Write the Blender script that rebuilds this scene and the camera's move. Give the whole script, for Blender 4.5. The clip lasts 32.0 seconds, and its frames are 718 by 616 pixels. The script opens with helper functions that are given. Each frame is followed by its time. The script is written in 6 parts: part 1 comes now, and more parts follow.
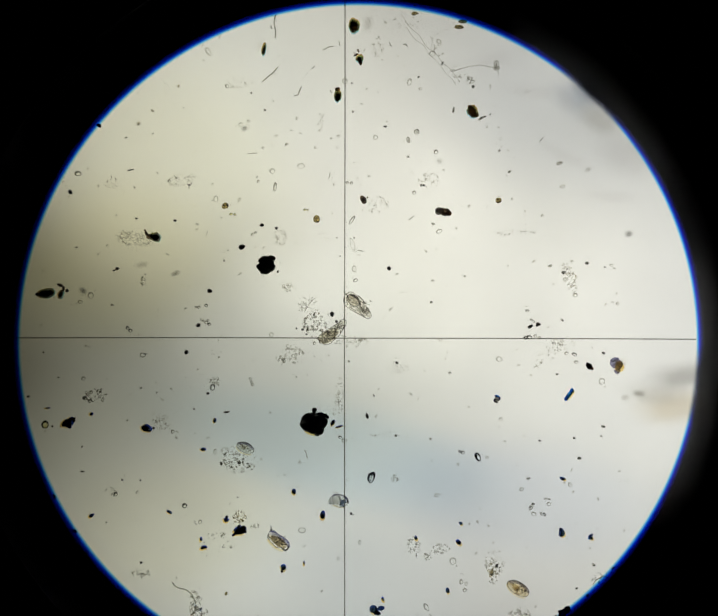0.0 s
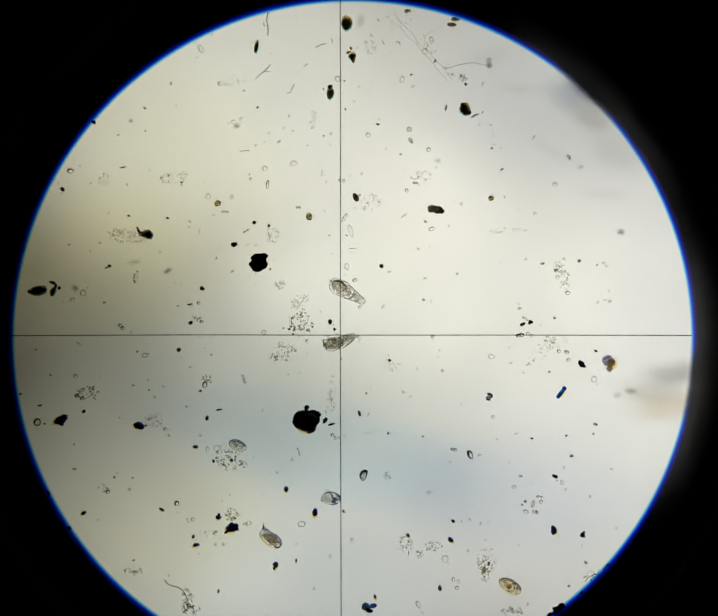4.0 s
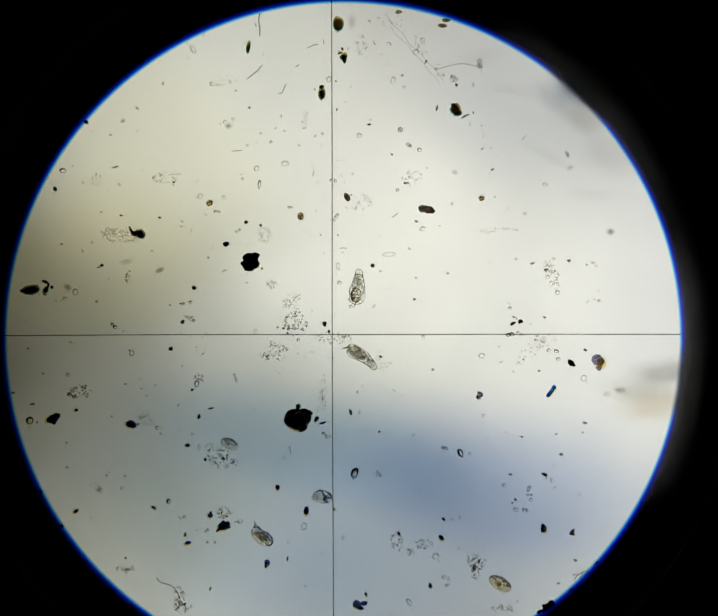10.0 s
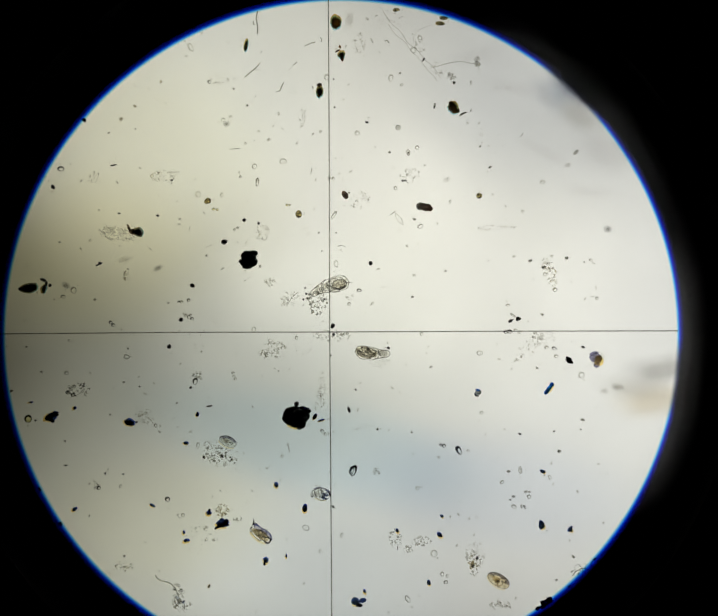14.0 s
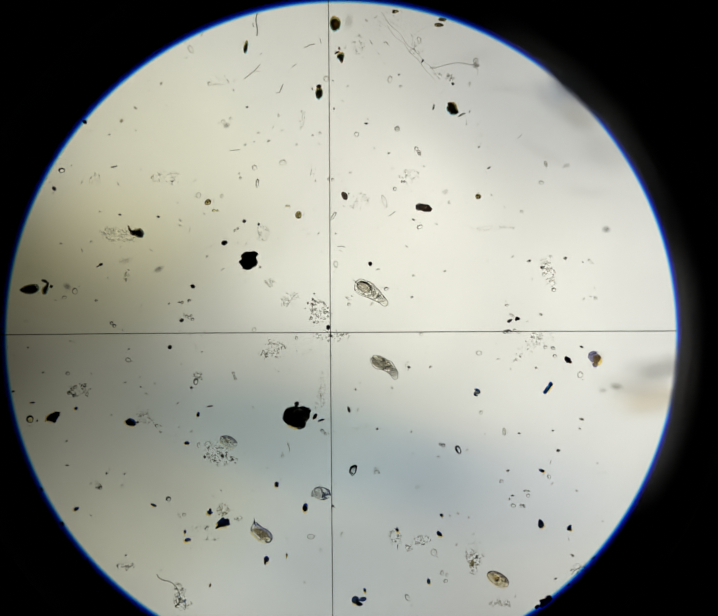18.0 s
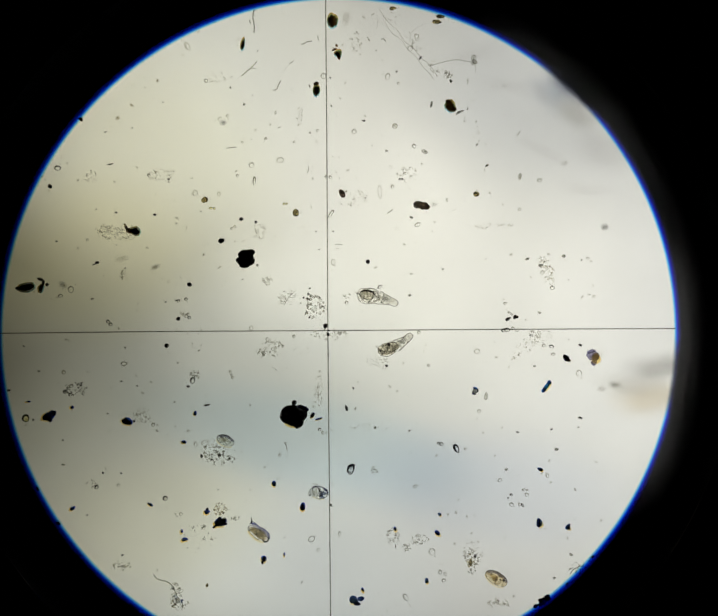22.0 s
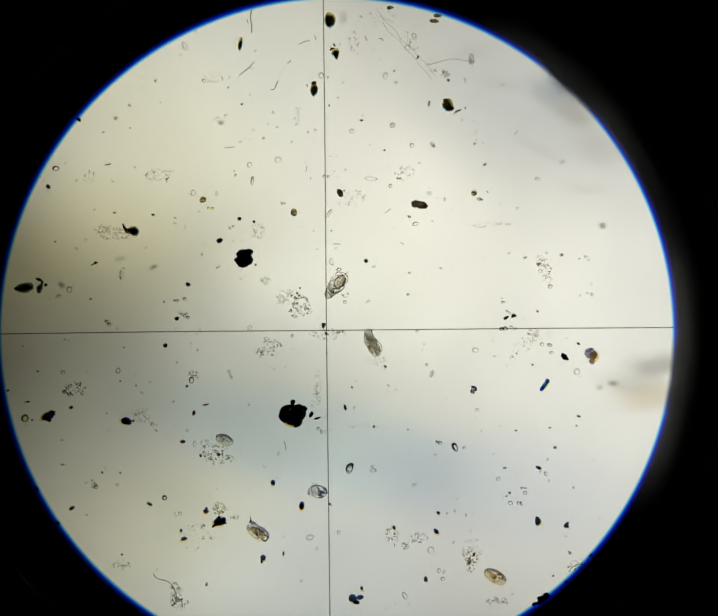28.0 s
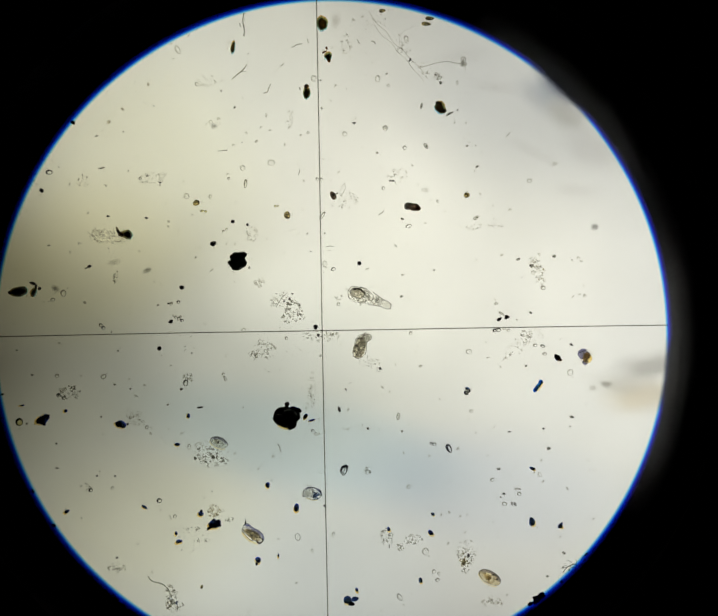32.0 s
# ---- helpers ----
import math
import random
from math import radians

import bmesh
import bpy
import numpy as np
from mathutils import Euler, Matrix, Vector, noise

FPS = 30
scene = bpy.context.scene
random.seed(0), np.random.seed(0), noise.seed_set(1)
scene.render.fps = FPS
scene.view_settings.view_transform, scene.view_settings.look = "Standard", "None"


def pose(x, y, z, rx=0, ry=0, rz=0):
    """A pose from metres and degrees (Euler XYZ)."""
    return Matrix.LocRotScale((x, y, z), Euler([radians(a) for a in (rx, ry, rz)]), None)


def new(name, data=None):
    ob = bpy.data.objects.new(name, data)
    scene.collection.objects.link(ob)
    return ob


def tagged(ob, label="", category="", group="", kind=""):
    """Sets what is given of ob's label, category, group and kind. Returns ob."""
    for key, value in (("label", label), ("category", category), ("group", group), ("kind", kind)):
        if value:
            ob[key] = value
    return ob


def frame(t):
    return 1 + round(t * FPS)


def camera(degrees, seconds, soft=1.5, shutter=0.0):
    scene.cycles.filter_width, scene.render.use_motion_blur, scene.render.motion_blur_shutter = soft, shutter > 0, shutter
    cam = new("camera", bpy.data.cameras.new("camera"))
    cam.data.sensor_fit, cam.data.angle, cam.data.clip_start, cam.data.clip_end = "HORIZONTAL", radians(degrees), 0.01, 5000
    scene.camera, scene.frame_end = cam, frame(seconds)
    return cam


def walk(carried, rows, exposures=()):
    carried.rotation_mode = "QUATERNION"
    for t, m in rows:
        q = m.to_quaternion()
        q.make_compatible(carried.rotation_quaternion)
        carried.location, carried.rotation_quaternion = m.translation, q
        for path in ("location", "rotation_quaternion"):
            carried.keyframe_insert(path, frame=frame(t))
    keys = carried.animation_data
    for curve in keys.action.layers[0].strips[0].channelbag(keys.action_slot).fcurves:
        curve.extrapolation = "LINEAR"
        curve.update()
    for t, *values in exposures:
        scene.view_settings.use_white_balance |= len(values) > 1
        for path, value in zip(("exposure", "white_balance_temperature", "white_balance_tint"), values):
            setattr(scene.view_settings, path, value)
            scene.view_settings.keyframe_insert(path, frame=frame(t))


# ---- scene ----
# One metre of the scene stands for one millimetre on the slide. Places on the slide are counted
# in stage divisions of 1.2 micrometres, u to the right and v towards the observer.
cam = camera(42.0, 32.0, soft=1.6)
PATH = [
    (0, -0.0250, 0.0014, 2.4517, 0.233, 0.498, -0.034),
    (0.5, -0.0220, 0.0005, 2.4527, 0.202, 0.516, -0.018),
    (1, -0.0192, 0.0038, 2.4536, 0.070, 0.556, 0.005),
    (1.5, -0.0127, -0.0002, 2.4513, 0.242, 0.411, -0.033),
    (2, -0.0125, 0.0037, 2.4600, 0.148, 0.254, 0.049),
    (2.5, -0.0137, -0.0009, 2.4518, 0.171, 0.341, 0.018),
    (3, -0.0138, -0.0011, 2.4530, 0.111, 0.347, 0.008),
    (3.5, -0.0095, -0.0024, 2.4508, 0.175, 0.412, -0.001),
    (5.5, -0.0123, 0.0008, 2.4544, 0.117, 0.220, 0.053),
    (6, -0.0101, -0.0019, 2.4516, 0.154, 0.211, -0.004),
    (6.5, -0.0081, 0.0033, 2.4546, 0.035, 0.194, 0.021),
    (7, -0.0058, 0.0018, 2.4550, 0.053, 0.188, 0.070),
    (7.5, -0.0029, -0.0025, 2.4519, 0.160, 0.222, 0.063),
    (8, -0.0063, 0.0001, 2.4554, 0.087, 0.121, 0.098),
    (8.5, -0.0062, -0.0035, 2.4671, 0.097, 0.092, 0.064),
    (9, -0.0024, -0.0020, 2.4670, 0.104, 0.105, 0.034),
    (9.5, -0.0020, -0.0002, 2.4667, 0.092, 0.028, 0.015),
    (10, 0.0033, -0.0013, 2.4654, 0.107, 0.152, 0.048),
    (10.5, -0.0032, 0.0003, 2.4799, 0.002, -0.030, 0.077),
    (11, 0.0003, -0.0013, 2.4496, 0.042, 0.115, 0.019),
    (11.5, -0.0020, -0.0016, 2.4488, 0.043, 0.063, 0.005),
    (12, -0.0011, 0.0005, 2.4506, 0.025, 0.024, -0.022),
    (12.5, -0.0001, 0.0000, 2.4490, 0.051, 0.052, 0.014),
    (13, -0.0022, 0.0030, 2.4505, -0.066, -0.049, 0.004),
    (13.5, -0.0017, -0.0005, 2.4782, -0.027, -0.064, -0.022),
    (14, 0.0000, -0.0051, 2.4688, 0.048, -0.039, -0.054),
    (14.5, 0.0040, -0.0007, 2.4703, 0.011, 0.011, -0.043),
    (16.5, 0.0016, -0.0026, 2.4678, -0.001, 0.043, -0.067),
    (17, 0.0003, -0.0054, 2.4683, 0.040, -0.014, -0.130),
    (17.5, 0.0012, -0.0009, 2.4673, -0.029, 0.003, -0.132),
    (18, 0.0039, -0.0025, 2.4812, 0.007, 0.033, -0.164),
    (18.5, -0.0010, 0.0000, 2.4488, -0.009, -0.021, -0.137),
    (19, -0.0005, -0.0027, 2.4509, 0.019, 0.047, -0.149),
    (19.5, 0.0017, -0.0007, 2.4522, -0.044, -0.032, -0.154),
    (20, 0.0038, -0.0011, 2.4519, -0.009, -0.059, -0.218),
    (20.5, 0.0024, -0.0005, 2.4515, 0.011, -0.101, -0.251),
    (21, 0.0057, -0.0030, 2.4773, 0.021, -0.062, -0.226),
    (21.5, 0.0018, -0.0038, 2.4687, 0.008, -0.095, -0.194),
    (22, 0.0026, -0.0060, 2.4692, -0.019, -0.142, -0.196),
    (22.5, 0.0052, -0.0053, 2.4720, -0.035, -0.127, -0.188),
    (23, 0.0091, -0.0052, 2.4716, 0.014, -0.104, -0.204),
    (23.5, 0.0053, -0.0019, 2.4648, -0.046, -0.236, -0.190),
    (24, 0.0085, -0.0014, 2.4631, -0.070, -0.090, -0.159),
    (24.5, 0.0052, -0.0050, 2.4631, -0.032, -0.143, -0.192),
    (25, 0.0023, -0.0023, 2.4643, -0.095, -0.156, -0.241),
    (25.5, 0.0075, -0.0006, 2.4841, -0.143, -0.139, -0.264),
    (27.5, 0.0048, -0.0070, 2.4932, -0.095, -0.174, -0.348),
    (28, 0.0061, -0.0018, 2.4731, -0.162, -0.165, -0.375),
    (28.5, 0.0056, -0.0004, 2.4731, -0.132, -0.258, -0.430),
    (29, 0.0059, -0.0014, 2.4738, -0.150, -0.233, -0.500),
    (29.5, 0.0080, -0.0041, 2.4726, -0.098, -0.183, -0.533),
    (30, 0.0072, -0.0010, 2.4668, -0.183, -0.214, -0.665),
    (30.5, 0.0076, -0.0072, 2.4824, -0.047, -0.217, -0.630),
    (31, 0.0052, -0.0034, 2.4784, -0.073, -0.313, -0.716),
    (31.5, 0.0075, -0.0002, 2.4789, -0.102, -0.329, -0.726),
    (32, 0.0124, -0.0004, 2.4793, -0.061, -0.411, -0.655),
]
walk(cam, [(row[0], pose(*row[1:])) for row in PATH], exposures=((0.0, 0.02, 6530, 12), (9.0, 0.02, 6500, 12), (11.0, 0.03, 6380, 12), (13.0, 0.02, 6480, 12), (20.0, 0.02, 6540, 12), (25.5, 0.03, 6620, 11), (32.0, 0.06, 6680, 10)))

DIV = 0.0012
EYE = 2.451
OPTIC = (747.0, 700.0)


def at(u, v, z=0.0):
    s = DIV * (1.0 - z / EYE)
    return Vector(((u - 784.0) * s, (673.0 - v) * s, z))


# ---- light: the illuminator under the stage ----
world = bpy.data.worlds.new("dark_tube")
world.use_nodes = True
world.node_tree.nodes["Background"].inputs[0].default_value = (0.0, 0.0, 0.0, 1.0)
world.node_tree.nodes["Background"].inputs[1].default_value = 0.0
scene.world = world


def field_spot(u, v, half_angle, watts, colour):
    """A spot added under the diffuser, aimed straight up."""
    data = bpy.data.lights.new("added_field_spot", "SPOT")
    data.energy, data.color = watts, colour
    data.spot_size, data.spot_blend, data.shadow_soft_size = radians(2 * half_angle), 1.0, 0.02
    ob = new("added_field_spot", data)
    ob.matrix_world = Matrix.Translation(at(u, v, -3.0).xyz) @ pose(0, 0, 0, 180, 0, 0)
    p = at(u, v)
    ob.location = (p.x, p.y, -3.0)
    return ob


# One illuminator split into added spots, tuned to its uneven brightness and colour.
field_spot(1200, 600, 34, 159.0, (0.935, 1.000, 0.882))
field_spot(200, 0, 16, 85.2, (0.962, 1.000, 0.891))
field_spot(300, 1400, 13, 30.4, (1.000, 0.987, 0.963))
field_spot(800, 500, 11, 62.8, (1.000, 0.967, 0.836))
field_spot(1600, 1200, 26, 115.0, (1.000, 0.975, 0.935))
field_spot(100, 500, 16, 19.6, (1.000, 0.895, 0.416))
field_spot(700, 1400, 11, 41.5, (0.845, 0.952, 1.000))
field_spot(1400, 100, 26, 64.0, (1.000, 0.920, 0.915))
field_spot(500, 200, 16, 73.5, (1.000, 0.956, 0.765))
field_spot(100, 1400, 16, 59.2, (0.992, 1.000, 0.713))
field_spot(1100, 600, 11, 33.9, (1.000, 0.922, 0.610))
field_spot(640, 870, 11, 44.5, (0.998, 1.000, 0.819))
field_spot(500, 1400, 13, 48.0, (0.922, 1.000, 0.925))
field_spot(100, 300, 13, 16.9, (1.000, 0.891, 0.354))
field_spot(230, 970, 13, 5.2, (0.950, 1.000, 0.900))


# many thin clear layers lie over one another
scene.cycles.transparent_max_bounces = 48


# ---- materials ----
def mat(name):
    m = bpy.data.materials.new(name)
    m.use_nodes = True
    m.node_tree.nodes.clear()
    out = m.node_tree.nodes.new("ShaderNodeOutputMaterial")
    return m, m.node_tree.nodes, m.node_tree.links, out


def noise_ramp(nodes, links, scale, low, high, a, b, detail=4.0, random_shift=True):
    coord = nodes.new("ShaderNodeTexCoord")
    tex = nodes.new("ShaderNodeTexNoise")
    tex.inputs["Scale"].default_value, tex.inputs["Detail"].default_value = scale, detail
    if random_shift:
        info = nodes.new("ShaderNodeObjectInfo")
        add = nodes.new("ShaderNodeVectorMath")
        add.operation = "ADD"
        links.new(coord.outputs["Object"], add.inputs[0])
        links.new(info.outputs["Random"], add.inputs[1])
        links.new(add.outputs[0], tex.inputs["Vector"])
    else:
        links.new(coord.outputs["Object"], tex.inputs["Vector"])
    ramp = nodes.new("ShaderNodeValToRGB")
    ramp.color_ramp.elements[0].position, ramp.color_ramp.elements[0].color = low, (*a, 1)
    ramp.color_ramp.elements[1].position, ramp.color_ramp.elements[1].color = high, (*b, 1)
    links.new(tex.outputs["Fac"], ramp.inputs[0])
    return ramp


def solid(name, a, b, scale=60.0, rough=0.6, metal=0.0):
    """Opaque matter, two tones of grain and fine relief."""
    m, nodes, links, out = mat(name)
    ramp = noise_ramp(nodes, links, scale, 0.35, 0.65, a, b)
    shader = nodes.new("ShaderNodeBsdfPrincipled")
    shader.inputs["Roughness"].default_value, shader.inputs["Metallic"].default_value = rough, metal
    links.new(ramp.outputs[0], shader.inputs["Base Color"])
    bump = nodes.new("ShaderNodeBump")
    bump.inputs["Strength"].default_value, bump.inputs["Distance"].default_value = 0.3, 0.002
    links.new(ramp.outputs[0], bump.inputs["Height"])
    links.new(bump.outputs[0], shader.inputs["Normal"])
    links.new(shader.outputs[0], out.inputs[0])
    return m


def clear(name, a, b, scale=60.0, low=0.35, high=0.65):
    """See-through matter, tinted unevenly between two tones, with a faint wet gloss."""
    m, nodes, links, out = mat(name)
    ramp = noise_ramp(nodes, links, scale, low, high, a, b)
    thru = nodes.new("ShaderNodeBsdfTransparent")
    links.new(ramp.outputs[0], thru.inputs[0])
    gloss = nodes.new("ShaderNodeBsdfGlossy")
    gloss.inputs["Roughness"].default_value = 0.25
    mix = nodes.new("ShaderNodeMixShader")
    mix.inputs[0].default_value = 0.015
    links.new(thru.outputs[0], mix.inputs[1])
    links.new(gloss.outputs[0], mix.inputs[2])
    links.new(mix.outputs[0], out.inputs[0])
    return m


def smear_or_light(name, tint, noise_scale=6.0, fall="QUADRATIC_SPHERE", ragged=0.5, full=0.75):
    """A soft-edged tint, for greasy smears and for shade put into sheets: dense in the middle, thinning out unevenly to
    nothing at its rim.
    """
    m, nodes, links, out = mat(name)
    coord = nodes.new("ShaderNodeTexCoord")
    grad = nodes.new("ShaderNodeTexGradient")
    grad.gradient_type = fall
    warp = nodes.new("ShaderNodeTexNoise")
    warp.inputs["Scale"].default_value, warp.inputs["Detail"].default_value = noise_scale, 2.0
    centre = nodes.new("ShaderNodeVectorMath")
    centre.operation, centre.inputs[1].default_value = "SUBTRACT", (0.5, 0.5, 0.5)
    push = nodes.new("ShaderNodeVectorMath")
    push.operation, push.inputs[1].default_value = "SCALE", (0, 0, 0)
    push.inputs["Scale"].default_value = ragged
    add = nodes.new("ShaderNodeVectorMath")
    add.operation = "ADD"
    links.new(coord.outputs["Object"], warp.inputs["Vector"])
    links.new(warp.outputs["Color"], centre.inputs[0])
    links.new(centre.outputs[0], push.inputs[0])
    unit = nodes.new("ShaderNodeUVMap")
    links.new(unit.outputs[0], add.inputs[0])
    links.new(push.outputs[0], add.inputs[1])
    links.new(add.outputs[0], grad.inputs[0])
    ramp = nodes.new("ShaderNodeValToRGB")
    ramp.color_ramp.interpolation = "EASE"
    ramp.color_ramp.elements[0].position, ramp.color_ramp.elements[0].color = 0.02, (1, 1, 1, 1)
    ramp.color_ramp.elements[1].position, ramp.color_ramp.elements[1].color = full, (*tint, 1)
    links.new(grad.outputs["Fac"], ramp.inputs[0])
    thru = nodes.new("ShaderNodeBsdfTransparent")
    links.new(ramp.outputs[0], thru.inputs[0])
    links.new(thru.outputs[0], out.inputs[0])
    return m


def diffuser_material():
    m, nodes, links, out = mat("opal_glass")
    ramp = noise_ramp(nodes, links, 3.0, 0.3, 0.7, (0.88, 0.88, 0.88), (0.92, 0.92, 0.92), 2.0, False)
    shader = nodes.new("ShaderNodeBsdfTranslucent")
    links.new(ramp.outputs[0], shader.inputs[0])
    links.new(shader.outputs[0], out.inputs[0])
    return m


def rim_fringe_material():
    """The lens's blue fringe painted round the field stop: pale at its inner edge, deep blue, then black; a grey haze
    is painted beyond it on one side.
    """
    m, nodes, links, out = mat("painted_rim_fringe")
    coord = nodes.new("ShaderNodeTexCoord")
    length = nodes.new("ShaderNodeVectorMath")
    length.operation = "LENGTH"
    links.new(coord.outputs["Object"], length.inputs[0])
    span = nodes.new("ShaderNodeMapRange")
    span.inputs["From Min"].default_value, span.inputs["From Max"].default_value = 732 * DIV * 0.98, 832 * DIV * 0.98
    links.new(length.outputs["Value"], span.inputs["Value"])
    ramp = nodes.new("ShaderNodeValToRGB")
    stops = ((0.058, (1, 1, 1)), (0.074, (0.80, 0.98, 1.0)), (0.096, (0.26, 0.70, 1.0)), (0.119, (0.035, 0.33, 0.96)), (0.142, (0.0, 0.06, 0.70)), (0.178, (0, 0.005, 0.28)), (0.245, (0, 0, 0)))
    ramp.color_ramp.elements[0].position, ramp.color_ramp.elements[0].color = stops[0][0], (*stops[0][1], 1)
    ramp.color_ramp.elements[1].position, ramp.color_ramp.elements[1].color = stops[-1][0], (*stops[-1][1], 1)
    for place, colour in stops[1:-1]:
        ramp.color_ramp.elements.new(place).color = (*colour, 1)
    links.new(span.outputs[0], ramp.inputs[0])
    way = nodes.new("ShaderNodeVectorMath")
    way.operation = "NORMALIZE"
    links.new(coord.outputs["Object"], way.inputs[0])
    glow_sectors = []
    for angle, sharp in ((-7.0, 0.90), (45.0, 0.93), (20.0, 0.80)):
        dot = nodes.new("ShaderNodeVectorMath")
        dot.operation, dot.inputs[1].default_value = "DOT_PRODUCT", (math.cos(radians(angle)), math.sin(radians(angle)), 0.0)
        links.new(way.outputs[0], dot.inputs[0])
        sector = nodes.new("ShaderNodeMapRange")
        sector.interpolation_type = "SMOOTHSTEP"
        sector.inputs["From Min"].default_value, sector.inputs["From Max"].default_value = sharp, 1.0
        sector.inputs["To Max"].default_value = 1.0 if angle < 0 else 0.55 if sharp > 0.85 else 0.30
        links.new(dot.outputs["Value"], sector.inputs["Value"])
        glow_sectors.append(sector)
    both = nodes.new("ShaderNodeMath")
    both.operation = "ADD"
    links.new(glow_sectors[0].outputs[0], both.inputs[0])
    links.new(glow_sectors[1].outputs[0], both.inputs[1])
    sector = nodes.new("ShaderNodeMath")
    sector.operation = "ADD"
    links.new(both.outputs[0], sector.inputs[0])
    links.new(glow_sectors[2].outputs[0], sector.inputs[1])
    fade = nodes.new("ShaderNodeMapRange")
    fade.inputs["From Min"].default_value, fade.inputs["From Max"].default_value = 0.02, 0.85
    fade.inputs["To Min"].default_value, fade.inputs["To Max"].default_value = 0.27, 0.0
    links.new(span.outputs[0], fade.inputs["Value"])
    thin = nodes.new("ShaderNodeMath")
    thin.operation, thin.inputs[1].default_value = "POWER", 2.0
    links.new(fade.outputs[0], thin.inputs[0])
    glow = nodes.new("ShaderNodeMath")
    glow.operation = "MULTIPLY"
    links.new(sector.outputs[0], glow.inputs[0])
    links.new(thin.outputs[0], glow.inputs[1])
    # two stretches where haze washes the blue out are painted grey
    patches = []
    for angle, reach, washout in ((46.5, 8.5, 0.95), (-7.5, 7.5, 0.88)):
        facing = nodes.new("ShaderNodeVectorMath")
        facing.operation, facing.inputs[1].default_value = "DOT_PRODUCT", (math.cos(radians(angle)), math.sin(radians(angle)), 0.0)
        links.new(way.outputs[0], facing.inputs[0])
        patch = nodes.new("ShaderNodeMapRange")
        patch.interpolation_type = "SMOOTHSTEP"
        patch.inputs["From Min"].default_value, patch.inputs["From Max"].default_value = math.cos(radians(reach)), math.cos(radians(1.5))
        patch.inputs["To Max"].default_value = washout
        links.new(facing.outputs["Value"], patch.inputs["Value"])
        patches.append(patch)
    washed = nodes.new("ShaderNodeMath")
    washed.operation = "MAXIMUM"
    links.new(patches[0].outputs[0], washed.inputs[0])
    links.new(patches[1].outputs[0], washed.inputs[1])
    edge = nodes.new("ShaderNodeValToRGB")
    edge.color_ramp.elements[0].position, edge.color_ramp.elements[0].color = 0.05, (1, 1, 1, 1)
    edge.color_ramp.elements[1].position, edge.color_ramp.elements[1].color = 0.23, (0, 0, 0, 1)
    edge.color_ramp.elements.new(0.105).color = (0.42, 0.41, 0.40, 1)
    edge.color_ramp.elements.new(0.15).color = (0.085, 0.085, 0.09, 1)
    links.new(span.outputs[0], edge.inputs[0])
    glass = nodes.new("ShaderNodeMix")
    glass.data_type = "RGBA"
    links.new(washed.outputs[0], glass.inputs[0])
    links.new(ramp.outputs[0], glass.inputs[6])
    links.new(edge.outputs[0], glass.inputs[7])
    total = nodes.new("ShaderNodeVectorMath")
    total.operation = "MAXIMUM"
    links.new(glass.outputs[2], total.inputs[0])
    links.new(glow.outputs[0], total.inputs[1])
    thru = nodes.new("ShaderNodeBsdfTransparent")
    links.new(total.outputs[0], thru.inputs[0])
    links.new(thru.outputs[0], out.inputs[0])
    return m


BLACK = solid("soot_black_mineral", (0.012, 0.011, 0.014), (0.035, 0.03, 0.03), 70, 0.5)
SLATE = solid("slate_black_mineral", (0.005, 0.005, 0.007), (0.009, 0.008, 0.010), 70, 0.8)
PAINT = solid("matt_black_paint", (0.003, 0.003, 0.003), (0.006, 0.006, 0.006), 25, 0.9)
WIRE = clear("reticle_ink", (0.13, 0.125, 0.105), (0.26, 0.25, 0.22), 30)
UMBER = clear("umber_mineral", (0.03, 0.02, 0.014), (0.55, 0.36, 0.17), 120, 0.38, 0.68)
BROWN = clear("brown_mineral", (0.03, 0.022, 0.02), (0.78, 0.66, 0.52), 190, 0.42, 0.68)
OLIVE = clear("olive_mineral", (0.06, 0.045, 0.02), (0.93, 0.84, 0.55), 230, 0.42, 0.62)
NAVY = clear("blue_grey_mineral", (0.035, 0.075, 0.24), (0.24, 0.36, 0.56), 190)
TEAL = clear("teal_mineral", (0.008, 0.13, 0.42), (0.12, 0.48, 0.82), 110)
GREY = clear("grey_mineral", (0.30, 0.30, 0.28), (0.78, 0.77, 0.73), 170, 0.40, 0.62)
# AMBER, BLUE, CYAN and ORANGE paint the lens's colour fringes
AMBER = clear("amber_lens_fringe", (0.97, 0.67, 0.15), (0.99, 0.83, 0.38), 50)
BLUE = clear("blue_lens_fringe", (0.008, 0.024, 0.33), (0.03, 0.09, 0.62), 110)
INDIGO = clear("indigo_mineral", (0.012, 0.014, 0.07), (0.05, 0.06, 0.20), 110)
CYAN = clear("cyan_lens_fringe", (0.26, 0.62, 0.78), (0.50, 0.82, 0.92), 70)
ORANGE = clear("orange_lens_fringe", (0.40, 0.22, 0.05), (0.78, 0.52, 0.18), 120)
OUTLINE = clear("cell_wall_grey", (0.36, 0.35, 0.31), (0.60, 0.59, 0.54), 120)
DARKLINE = clear("cell_wall_dark", (0.04, 0.04, 0.045), (0.17, 0.165, 0.15), 120)
MIDLINE = clear("body_wall_brown", (0.16, 0.15, 0.12), (0.42, 0.40, 0.34), 120)
BODYLINE = clear("body_wall_dark", (0.04, 0.037, 0.03), (0.22, 0.20, 0.16), 120)
INKLINE = clear("crystal_edge", (0.01, 0.012, 0.02), (0.06, 0.07, 0.09), 120)
FAINTLINE = clear("cell_wall_faint", (0.62, 0.61, 0.57), (0.80, 0.79, 0.75), 120)
PALE = clear("cell_sap_pale", (0.95, 0.95, 0.94), (1.0, 1.0, 1.0), 60)
YELLOW = clear("cell_sap_yellow", (0.72, 0.68, 0.30), (0.88, 0.84, 0.52), 90)
